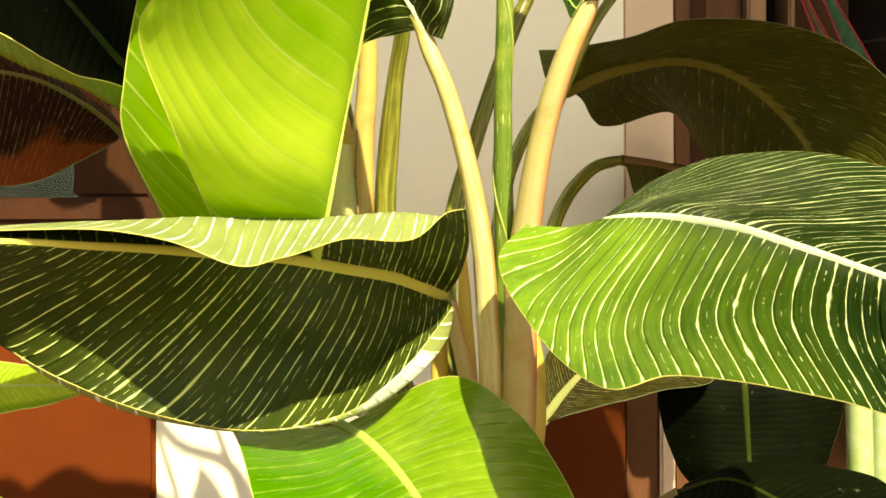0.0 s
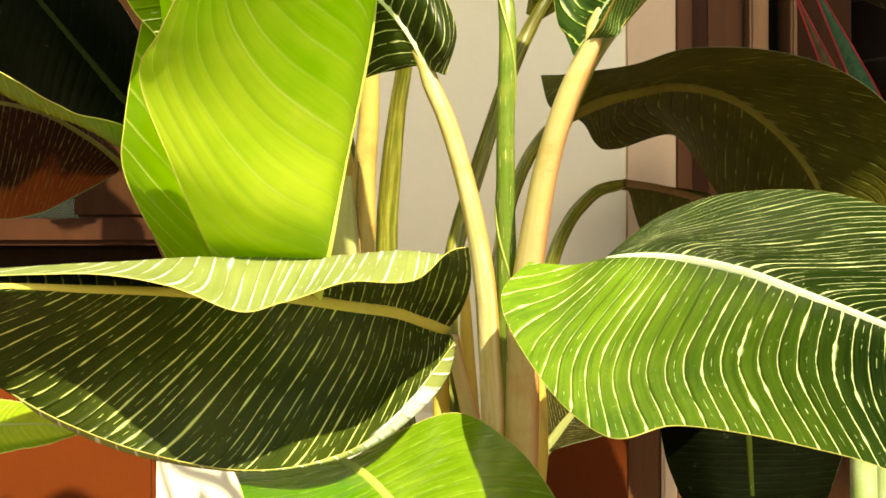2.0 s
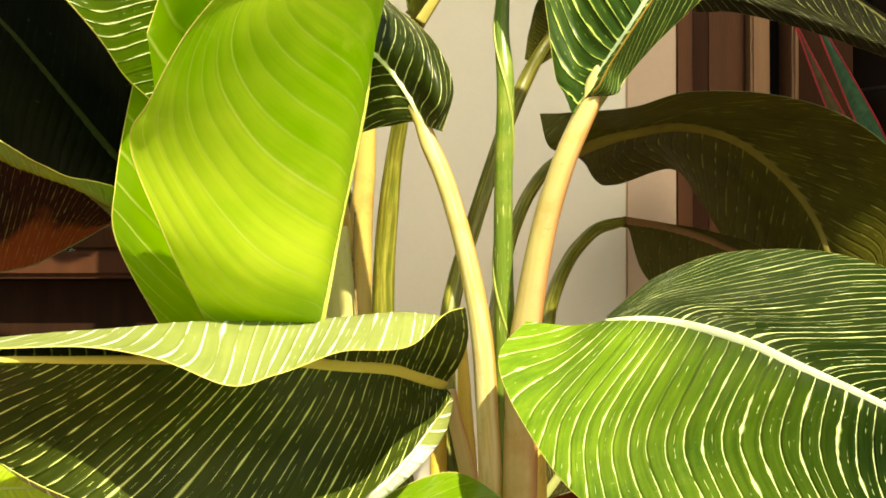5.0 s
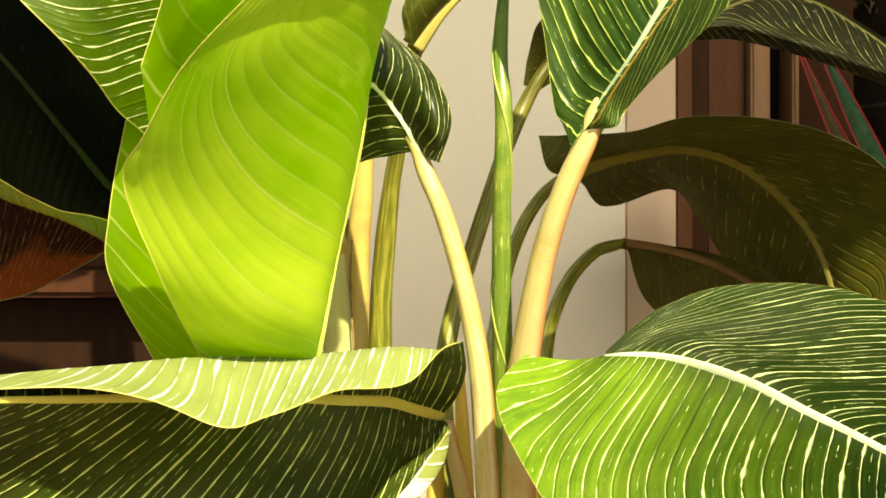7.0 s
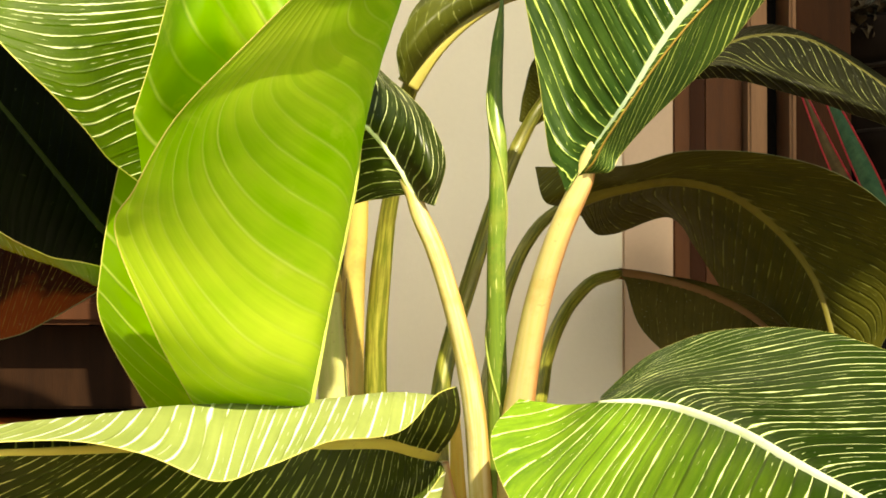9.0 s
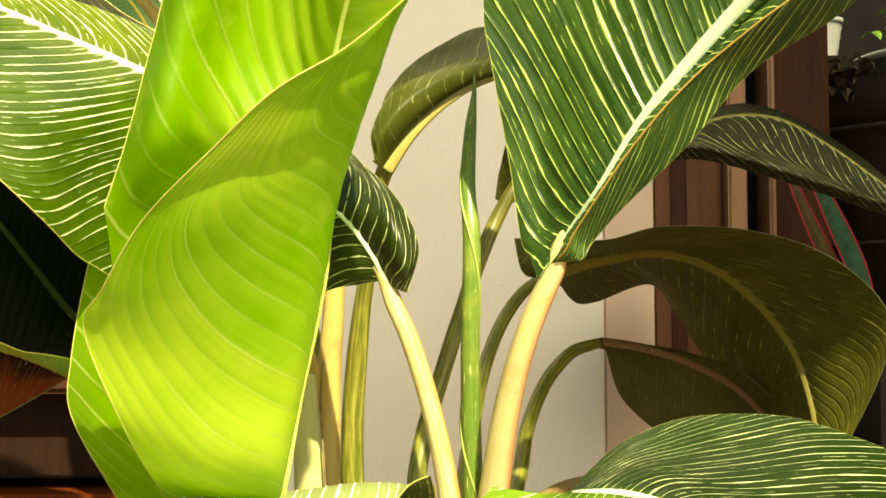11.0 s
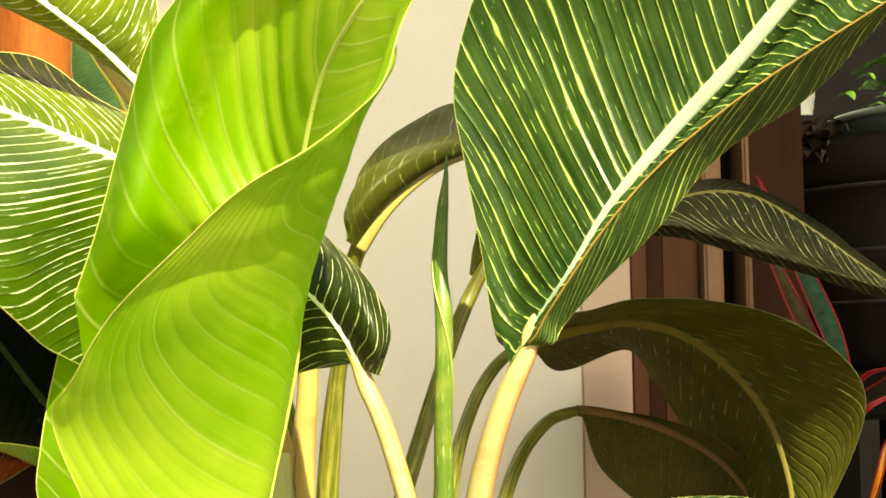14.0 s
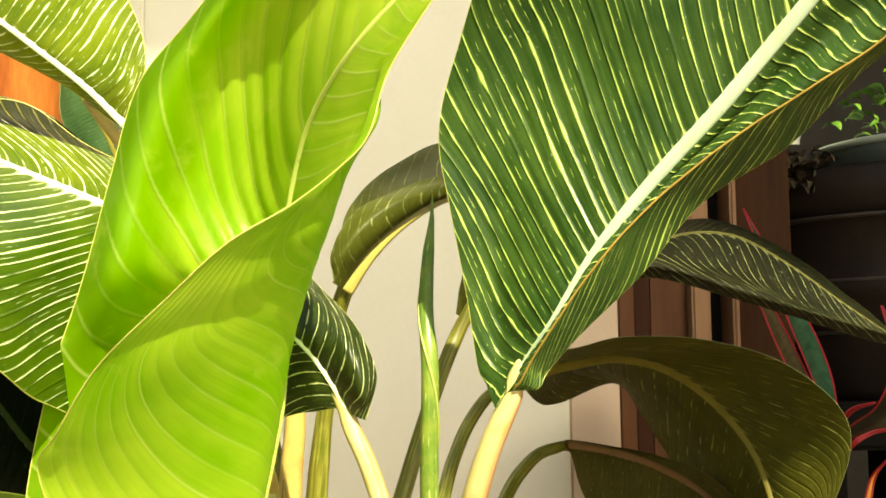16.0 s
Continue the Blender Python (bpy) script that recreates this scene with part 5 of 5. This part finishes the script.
petiole(plant, [(-0.61, 58.50, 54.76), (-1.02, 58.80, 54.00), (-1.46, 59.50, 52.80), (-1.69, 60.00, 51.83), (-1.86, 61.20, 50.11), (-2.22, 62.20, 48.15), (-2.52, 63.00, 45.82), (-2.75, 63.60, 43.15), (-2.80, 64.00, 39.87), (-1.88, 63.00, 33.12), (0.11, 60.00, 25.72)],
        [0.271, 0.371, 0.376, 0.366, 0.367, 0.400, 0.486, 0.518, 0.549, 0.540, 0.540], STEM_GREEN, "green and yellow streaked leaf stalk", "petiole")
petiole(plant, [(-12.86, 60.20, 62.76), (-11.96, 60.20, 61.77), (-11.00, 60.20, 60.57), (-8.19, 60.00, 56.45), (-4.86, 62.00, 52.92), (-3.61, 62.40, 50.32), (-3.58, 62.60, 47.93), (-3.78, 62.80, 45.53), (-3.88, 63.00, 43.12), (-3.89, 63.00, 39.88), (-2.78, 62.00, 33.23), (-0.14, 60.00, 25.72)],
        [0.101, 0.279, 0.329, 0.354, 0.399, 0.428, 0.483, 0.539, 0.594, 0.622, 0.612, 0.592], STEM_OLD, "golden leaf stalk", "petiole")
petiole(plant, [(-4.79, 53.00, 54.49), (-4.81, 58.00, 47.35), (-4.52, 61.50, 44.89), (-4.79, 62.50, 41.76), (-4.44, 63.00, 38.53), (-3.05, 62.00, 32.70), (-0.27, 60.00, 25.72)],
        [0.289, 0.348, 0.343, 0.402, 0.432, 0.479, 0.515], STEM_OLD, "pale leaf stalk", "petiole")
petiole(plant, [(5.74, 65.50, 54.83), (4.88, 65.00, 53.66), (4.05, 64.80, 52.14), (3.26, 64.20, 50.33), (2.29, 63.50, 47.61), (1.44, 63.00, 44.96), (0.64, 62.50, 42.36), (0.25, 62.00, 40.32), (0.15, 62.00, 38.00), (0.53, 61.00, 33.33), (1.14, 60.00, 25.72)],
        [0.219, 0.299, 0.352, 0.362, 0.371, 0.394, 0.417, 0.440, 0.479, 0.523, 0.540], STEM_GREEN, "green and yellow streaked leaf stalk", "petiole")
petiole(plant, [(7.55, 81.50, 49.91), (6.39, 81.20, 48.97), (5.32, 80.50, 47.58), (4.33, 79.00, 45.61), (3.64, 77.00, 43.65), (3.15, 74.50, 41.52), (2.58, 70.00, 38.94), (2.36, 66.00, 34.19), (2.21, 61.00, 25.48)],
        [0.308, 0.375, 0.389, 0.398, 0.404, 0.422, 0.450, 0.453, 0.445], STEM_GREEN, "thin green leaf stalk", "petiole")
petiole(plant, [(11.58, 85.50, 45.91), (11.15, 85.00, 45.79), (9.96, 84.60, 45.47), (8.59, 83.80, 44.34), (7.38, 82.00, 42.70), (6.52, 80.00, 40.92), (5.96, 77.00, 39.14), (4.67, 70.00, 36.53), (3.57, 64.00, 31.62), (2.73, 61.00, 25.48)],
        [0.270, 0.357, 0.391, 0.423, 0.431, 0.437, 0.452, 0.450, 0.439, 0.445], STEM_GREEN, "arched green leaf stalk turning reddish", "petiole")
petiole(plant, [(11.12, 58.70, 54.86), (8.73, 60.00, 52.71), (6.77, 60.00, 50.09), (5.85, 60.00, 48.11), (4.83, 60.50, 45.49), (3.84, 60.50, 40.38), (3.09, 60.00, 33.43), (2.69, 60.00, 25.71)],
        [0.198, 0.227, 0.227, 0.253, 0.280, 0.311, 0.437, 0.463], STEM_GREEN, "thin green leaf stalk", "petiole")
petiole(plant, [(-4.26, 54.30, 32.91), (-4.69, 55.50, 33.04), (-4.52, 57.00, 33.24), (-2.63, 58.50, 32.61), (-0.13, 59.50, 30.18), (1.66, 60.00, 25.72)],
        [0.210, 0.238, 0.269, 0.326, 0.408, 0.463], STEM_GOLD, "short golden leaf stalk", "petiole")
petiole(plant, [(-14.60, 60.00, 45.32), (-14.09, 60.20, 44.17), (-13.44, 60.40, 42.89), (-12.78, 60.60, 41.41), (-9.53, 61.00, 35.97), (-2.23, 61.00, 28.63), (1.14, 60.00, 24.43)],
        [0.154, 0.168, 0.181, 0.208, 0.288, 0.392, 0.437], STEM_RED, "thin brown leaf stalk", "petiole")
petiole(plant, [(-11.52, 53.00, 46.08), (-8.73, 56.00, 43.51), (-5.67, 59.00, 38.12), (-2.18, 60.00, 31.90), (1.14, 60.00, 25.20)],
        [0.198, 0.264, 0.329, 0.412, 0.463], STEM_GREEN, "green leaf stalk", "petiole")
petiole(plant, [(5.26, 70.00, 30.89), (4.52, 68.00, 29.93), (3.29, 64.00, 28.60), (2.43, 60.00, 25.20)],
        [0.210, 0.233, 0.275, 0.335], STEM_GREEN, "thin green leaf stalk", "petiole")
petiole(plant, [(16.86, 74.50, 35.00), (14.56, 74.50, 37.56), (9.01, 71.00, 38.91), (4.97, 66.00, 37.30), (3.79, 63.00, 32.56), (2.69, 60.00, 25.71)],
        [0.288, 0.320, 0.335, 0.340, 0.378, 0.412], STEM_RED, "thin leaf stalk", "petiole")
petiole(plant, [(10.31, 58.00, 29.35), (8.39, 58.50, 28.06), (5.93, 59.00, 26.70), (3.45, 60.00, 24.17)],
        [0.249, 0.276, 0.329, 0.386], STEM_RED, "brownish leaf stalk", "petiole")
petiole(plant, [(-20.26, 50.00, 34.81), (-18.40, 52.00, 30.80), (-11.45, 55.00, 26.95), (-0.64, 58.00, 24.21)],
        [0.172, 0.223, 0.283, 0.373], STEM_GREEN, "thin green leaf stalk", "petiole")
petiole(plant, [(2.73, 54.50, 57.50), (2.70, 54.30, 56.50), (2.56, 54.10, 55.21), (2.45, 53.90, 53.82), (2.43, 53.60, 51.99), (2.50, 53.40, 51.19), (2.47, 53.80, 46.76), (2.50, 54.60, 43.16), (2.58, 55.20, 40.35), (2.61, 56.00, 37.23), (2.52, 57.00, 32.29), (2.35, 58.00, 26.19)],
        [0.023, 0.091, 0.227, 0.283, 0.304, 0.344, 0.369, 0.397, 0.426, 0.456, 0.489, 0.498], STEM_SPEAR, "tightly rolled new leaf, green with cream flecks", "leaf_spear")
seam(plant, [(2.70, 54.30, 56.50), (2.56, 54.10, 55.21), (2.45, 53.90, 53.82), (2.43, 53.60, 51.99), (2.50, 53.40, 51.19), (2.47, 53.80, 46.76), (2.50, 54.60, 43.16), (2.58, 55.20, 40.35), (2.61, 56.00, 37.23), (2.52, 57.00, 32.29), (2.35, 58.00, 26.19)],
        [0.091, 0.227, 0.283, 0.304, 0.344, 0.369, 0.397, 0.426, 0.456, 0.489, 0.498], 3.2, SEAM)
petiole(plant, [(0.88, 60.00, 40.13), (0.97, 60.00, 38.07), (1.07, 60.00, 35.49), (1.29, 60.00, 31.89), (1.66, 60.00, 25.72)],
        [0.180, 0.283, 0.386, 0.463, 0.515], SHEATH, "brown dry sheath", "sheath")
petiole(plant, [(3.62, 60.00, 37.03), (3.73, 59.80, 34.99), (3.58, 59.60, 32.45), (3.18, 59.40, 29.42), (2.39, 59.30, 23.34)],
        [0.566, 0.846, 1.074, 1.147, 1.399], SHEATH, "thick yellow-brown stem base", "stem")
petiole(plant, [(-0.11, 60.50, 36.24), (-0.17, 60.50, 34.42), (0.00, 60.00, 31.90), (0.88, 60.00, 25.72)],
        [0.311, 0.389, 0.437, 0.463], SHEATH, "dry sheath at the stem base", "sheath")
petiole(plant, [(-12.84, 68.00, 60.85), (-9.36, 67.00, 55.57), (-5.11, 65.00, 48.24), (-3.41, 64.00, 38.50), (0.11, 60.00, 25.72)],
        [0.143, 0.198, 0.251, 0.302, 0.335], STEM_GREEN, "thin green leaf stalk", "petiole")
petiole(plant, [(-12.63, 61.50, 60.22), (-11.42, 62.00, 58.10), (-9.04, 62.00, 52.06), (-5.87, 61.00, 38.05), (-2.20, 60.50, 31.83), (1.14, 60.00, 25.20)],
        [0.129, 0.182, 0.234, 0.288, 0.363, 0.412], STEM_GREEN, "thin green leaf stalk", "petiole")

petiole(plant, [(2.72, 54.42, 57.62), (2.73, 54.50, 57.20), (2.71, 54.36, 56.70), (2.69, 54.28, 56.35)],
        [0.010, 0.045, 0.075, 0.085], CREASE, "dry orange-brown tip of the rolled leaf", "spear_tip")
petiole(plant, [(-4.50, 61.30, 46.40), (-4.60, 61.20, 44.80), (-4.65, 61.30, 42.60), (-4.50, 61.50, 39.50), (-3.10, 61.00, 33.00), (-0.30, 60.00, 25.70)],
        [0.060, 0.340, 0.600, 0.740, 0.700, 0.520], SHEATH_PALE, "pale yellow-green sheath wrapped round the stalk", "sheath", 0.55)
petiole(plant, [(-3.95, 60.85, 45.60), (-4.02, 60.75, 43.60), (-3.90, 60.80, 41.60), (-3.78, 60.95, 39.40), (-3.40, 61.00, 37.00)],
        [0.030, 0.055, 0.045, 0.060, 0.040], FIBRE, "torn brown edge of the dry sheath", "sheath_edge")
petiole(plant, [(2.62, 55.20, 40.20), (2.70, 55.30, 38.80), (2.66, 55.50, 37.40), (2.78, 55.80, 35.80), (2.70, 56.20, 34.20)],
        [0.050, 0.110, 0.090, 0.130, 0.060], FIBRE, "crumbling dry fibre between the stalks", "fibre")

# its pot, under the leaves
pot = thing("flower_pot", (0.03, 0.59, 0.0), "terracotta flower pot holding the striped plant", "pot")
part("body", turned([(0.085, 0.0), (0.09, 0.01), (0.118, 0.2), (0.128, 0.202), (0.13, 0.24), (0.118, 0.241), (0.114, 0.225)]), CLAY, pot)
part("soil", turned([(0.10, 0.2), (0.112, 0.223), (0.06, 0.236), (0.02, 0.24)]), SOIL, pot)


def strap(name, path, width, parent, material=CORD):
    """A narrow arching leaf with crimson edges: a folded blade and two edge strips."""
    path = np.asarray(path, float)
    knots = np.r_[0, np.cumsum(np.linalg.norm(np.diff(path, axis=0), axis=1))]
    at = np.linspace(0, knots[-1], 40)
    line = spline(knots, path, at)
    ahead = np.gradient(line, axis=0)
    ahead /= np.linalg.norm(ahead, axis=1, keepdims=True)
    side = np.cross(ahead, (0.15, 1.0, 0.3))
    side /= np.linalg.norm(side, axis=1, keepdims=True)
    over = np.cross(side, ahead)
    wide = width * np.sin(np.pi * np.clip(np.linspace(0.06, 1.0, 40), 0, 1) ** 0.75)[:, None]
    across = np.linspace(-1, 1, 9)
    grid = np.stack([line + side * wide * a - over * wide * 0.35 * (1 - abs(a)) for a in across], 1)
    blade = under(link(name, sheet_mesh(name, grid, at, across), material, parent), parent)
    for n in (0, -1):
        link("edge", tube_mesh("edge", grid[::3, n], np.full(14, 0.0007), 40, 6), RED_EDGE, blade, "crimson leaf edge")
    return blade


cordyline = thing("cordyline", (0.289, 0.840, 0.0), "dark cordyline plant with crimson-edged strap leaves", "plant")
strap("leaf", [(0.278, 0.820, 0.471), (0.284, 0.860, 0.499), (0.284, 0.930, 0.555), (0.269, 0.985, 0.627)], 0.0065, cordyline, CORD)
strap("leaf", [(0.272, 0.826, 0.467), (0.274, 0.864, 0.492), (0.272, 0.934, 0.545), (0.259, 0.985, 0.614)], 0.0050, cordyline, CORD_OLIVE)
strap("leaf", [(0.292, 0.840, 0.463), (0.305, 0.800, 0.481), (0.311, 0.790, 0.508), (0.303, 0.800, 0.542)], 0.007, cordyline, CORD_DARK)
strap("leaf", [(0.280, 0.820, 0.457), (0.278, 0.810, 0.471), (0.283, 0.800, 0.480), (0.293, 0.790, 0.484)], 0.0014, cordyline, RED_EDGE)
strap("leaf", [(0.281, 0.820, 0.447), (0.284, 0.800, 0.461), (0.294, 0.800, 0.466), (0.309, 0.790, 0.468)], 0.001, cordyline, RED_EDGE)
strap("leaf", [(0.288, 0.820, 0.399), (0.288, 0.800, 0.421), (0.294, 0.800, 0.441), (0.298, 0.790, 0.450)], 0.002, cordyline, YELLOW_EDGE)
under(part("stem", box(0.289 - 0.008, 0.289 + 0.008, 0.840 - 0.008, 0.840 + 0.008, 0.0, 0.34, 0.003), STEM_RED, cordyline), cordyline)

# the planter on its stand, with a pale bowl of small plants
stand = thing("plant_stand", (0.494, 1.25, 0.0), "black square plant stand in shade", "stand")
part("top", box(-0.15, 0.15, -0.15, 0.15, 0.44, 0.48, 0.004), BLACK, stand)
for sx in (-1, 1):
    for sy in (-1, 1):
        part("leg", box(sx * 0.13 - 0.015, sx * 0.13 + 0.015, sy * 0.13 - 0.015, sy * 0.13 + 0.015, 0.0, 0.44, 0.003), BLACK, stand)
planter = thing("planter", (0.494, 1.25, 0.48), "large round black plastic planter with ribbed sides", "pot")
part("body", turned([(0.115, 0.0), (0.12, 0.01), (0.138, 0.09), (0.142, 0.094), (0.142, 0.104), (0.139, 0.108), (0.15, 0.165), (0.157, 0.168), (0.158, 0.20), (0.150, 0.205), (0.145, 0.19)]), PLASTIC, planter)
for z, r in ((0.160, 0.1555), (0.160 - 0.055, 0.1425), (0.160 - 0.10, 0.134)):
    part("band", turned([(r - 0.004, z - 0.002), (r, z - 0.0012), (r, z + 0.0012), (r - 0.004, z + 0.002)], 64), BAND, planter, "thin raised grey band")
part("soil", turned([(0.13, 0.16), (0.144, 0.188), (0.05, 0.2), (0.01, 0.202)]), SOIL, planter)
bowl = thing("bowl_planter", (0.527, 1.25, 0.682), "shallow grey-green bowl planter with a pale rim on the black pot", "pot")
part("body", turned([(0.094, 0.0), (0.100, 0.002), (0.113, 0.024), (0.116, 0.030), (0.110, 0.031), (0.106, 0.026)], 64), TEAL_CLAY, bowl)
part("rim", turned([(0.112, 0.029), (0.119, 0.030), (0.120, 0.034), (0.118, 0.036), (0.110, 0.036), (0.108, 0.031)], 64), PALE_RIM, bowl, "pale rim of the bowl")
part("soil", turned([(0.09, 0.020), (0.107, 0.027), (0.05, 0.031), (0.01, 0.032)]), SOIL, bowl)
herb = thing("small_plant", (0.515, 1.24, 0.713), "small leafy green plant growing in the pale bowl", "plant")
dice = random.Random(5)


def small_leaf(parent, place, turn, long, wide, material, name="leaf"):
    """One pointed, cupped leaf on a short stalk."""
    rows = []
    for a in np.linspace(0, 1, 7):
        w = wide * math.sin(math.pi * min(1, a**0.8 + 0.02)) + 0.0004
        lift = 0.25 * long * math.sin(a * 2.4) - 0.35 * long * a * a
        rows.append([(a * long, b * w, lift + 0.4 * w * abs(b)) for b in (-1, -0.5, 0, 0.5, 1)])
    data = sheet_mesh(name, np.array(rows), np.linspace(0, 1, 7), np.linspace(0, 1, 5))
    ob = link(name, data, material, parent)
    ob.matrix_basis = Matrix.Translation(place) @ Euler(turn).to_matrix().to_4x4()
    return ob


for k in range(130):
    a, r, h = dice.uniform(0, 6.283), dice.uniform(0.0, 0.085), dice.uniform(0.005, 0.080)
    small_leaf(herb, (r * math.cos(a), r * math.sin(a), h), (dice.uniform(-0.5, 0.5), dice.uniform(-0.9, 0.2), a + dice.uniform(-0.6, 0.6)), dice.uniform(0.012, 0.026), dice.uniform(0.004, 0.009), BUSH)
part("stems", turned([(0.02, 0.0), (0.016, 0.02), (0.01, 0.06), (0.002, 0.075)], 8), STEM_RED, herb)

# withered leaves on the planter's rim
dried = thing("dried_plant", (0.366, 1.16, 0.668), "withered brown clump of leaves on the black planter", "plant")
for k in range(60):
    a, r, h = dice.uniform(0, 6.283), dice.uniform(0.0, 0.026), dice.uniform(0.0, 0.034)
    small_leaf(dried, (r * math.cos(a), 0.6 * r * math.sin(a), h), (dice.uniform(-0.8, 0.8), dice.uniform(-1.0, 1.0), a), dice.uniform(0.008, 0.018), dice.uniform(0.003, 0.006), DRY)

# a dark ledge with two pale pots and a stick behind the planter
ledge = thing("wall_shelf", (0.412, 1.42, 0.0), "black wooden ledge behind the planter, in shade", "shelf")
part("board", box(-0.14, 0.14, -0.06, 0.06, 0.745 - 0.02, 0.745, 0.002), BLACK, ledge)
for sx in (-0.12, 0.12):
    part("leg", box(sx - 0.01, sx + 0.01, -0.05, 0.05, 0.0, 0.745 - 0.02, 0.002), BLACK, ledge)
for px, wide, tall, words in ((0.381, 0.024, 0.046, "small pale ribbed flower pot in shade"), (0.422, 0.022, 0.040, "small white flower pot in shade")):
    pale = thing("small_flower_pot", (px, 1.40, 0.745), words, "pot", "pale pots on the ledge")
    rings = [(wide * (0.72 + 0.28 * k / 8) + (0.0008 if k % 2 else 0.0), tall * k / 8) for k in range(9)]
    part("body", turned(rings + [(wide * 1.08, tall), (wide * 1.08, tall * 1.12), (wide * 0.95, tall * 1.12), (wide * 0.9, tall)]), POT_GREY, pale)
    part("soil", turned([(wide * 0.85, tall * 0.9), (wide * 0.92, tall * 1.0), (0.002, tall * 1.02)]), SOIL, pale)
stick = thing("stick", (0.381 + 0.012, 1.365, 0.745), "thin dark stick leaning by the pale pots", "stick")
link("rod", tube_mesh("rod", [(0, 0, 0), (0.015, 0.002, 0.05), (0.034, 0.0, 0.11)], [0.0022, 0.002, 0.0018], 12, 8), BLACK, stick)

# the hanging clay pot on its bracket
hung = thing("hanging_pot", (-0.206, 0.774, 0.63), "small orange terracotta pot hanging on wires", "pot")
part("body", turned([(0.019, 0.0), (0.020, 0.003), (0.027, 0.085), (0.029, 0.087), (0.030, 0.105), (0.027, 0.106), (0.025, 0.095)]), CLAY, hung)
for k in range(3):
    a = k * 2.094 + 0.5
    link("wire", tube_mesh("wire", [(0.028 * math.cos(a), 0.028 * math.sin(a), 0.10), (0.014 * math.cos(a), 0.014 * math.sin(a), 0.28), (0, 0, 0.466)], [0.0006] * 3, 8, 6), PLASTIC, hung)
bracket = thing("wall_bracket", (-0.206, 0.95, 1.1), "thin black iron bracket on the wall top", "bracket")
part("arm", box(-0.004, 0.004, 0.774 - 0.955, 0.06, -0.004, 0.004, 0.001), PLASTIC, bracket)

# nail heads in the walls
for nx, ny, nz in ((0.059, 0.950, 0.498), (-0.305, 0.947, 0.234)):
    nail = thing("nail", (nx, ny, nz), "tiny dark nail head in the painted wall", "nail", "nails in the wall")
    head = turned([(0.0004, -0.004), (0.0006, -0.002), (0.0013, -0.0015), (0.0012, -0.0004), (0.0004, 0.0)], 10)
    bmesh.ops.rotate(head, verts=head.verts, matrix=Matrix.Rotation(radians(90), 3, "X"))
    part("head", head, PLASTIC, nail)

# pale cut canes
canes = thing("cane_plant", (0.196, 0.62, 0.0), "pale green spotted plant canes standing upright", "plant")
link("cane", tube_mesh("cane", [(0, 0, 0), (0.002, 0, 0.15), (0, 0, 0.30), (-0.001, 0, 0.352)], [0.0072, 0.0068, 0.0062, 0.006], 40, 14), CANE, canes)
link("cane", tube_mesh("cane", [(0.016, 0.012, 0), (0.015, 0.01, 0.15), (0.0145, 0.01, 0.30), (0.0145, 0.01, 0.35)], [0.008, 0.008, 0.0075, 0.007], 40, 14), CANE, canes)
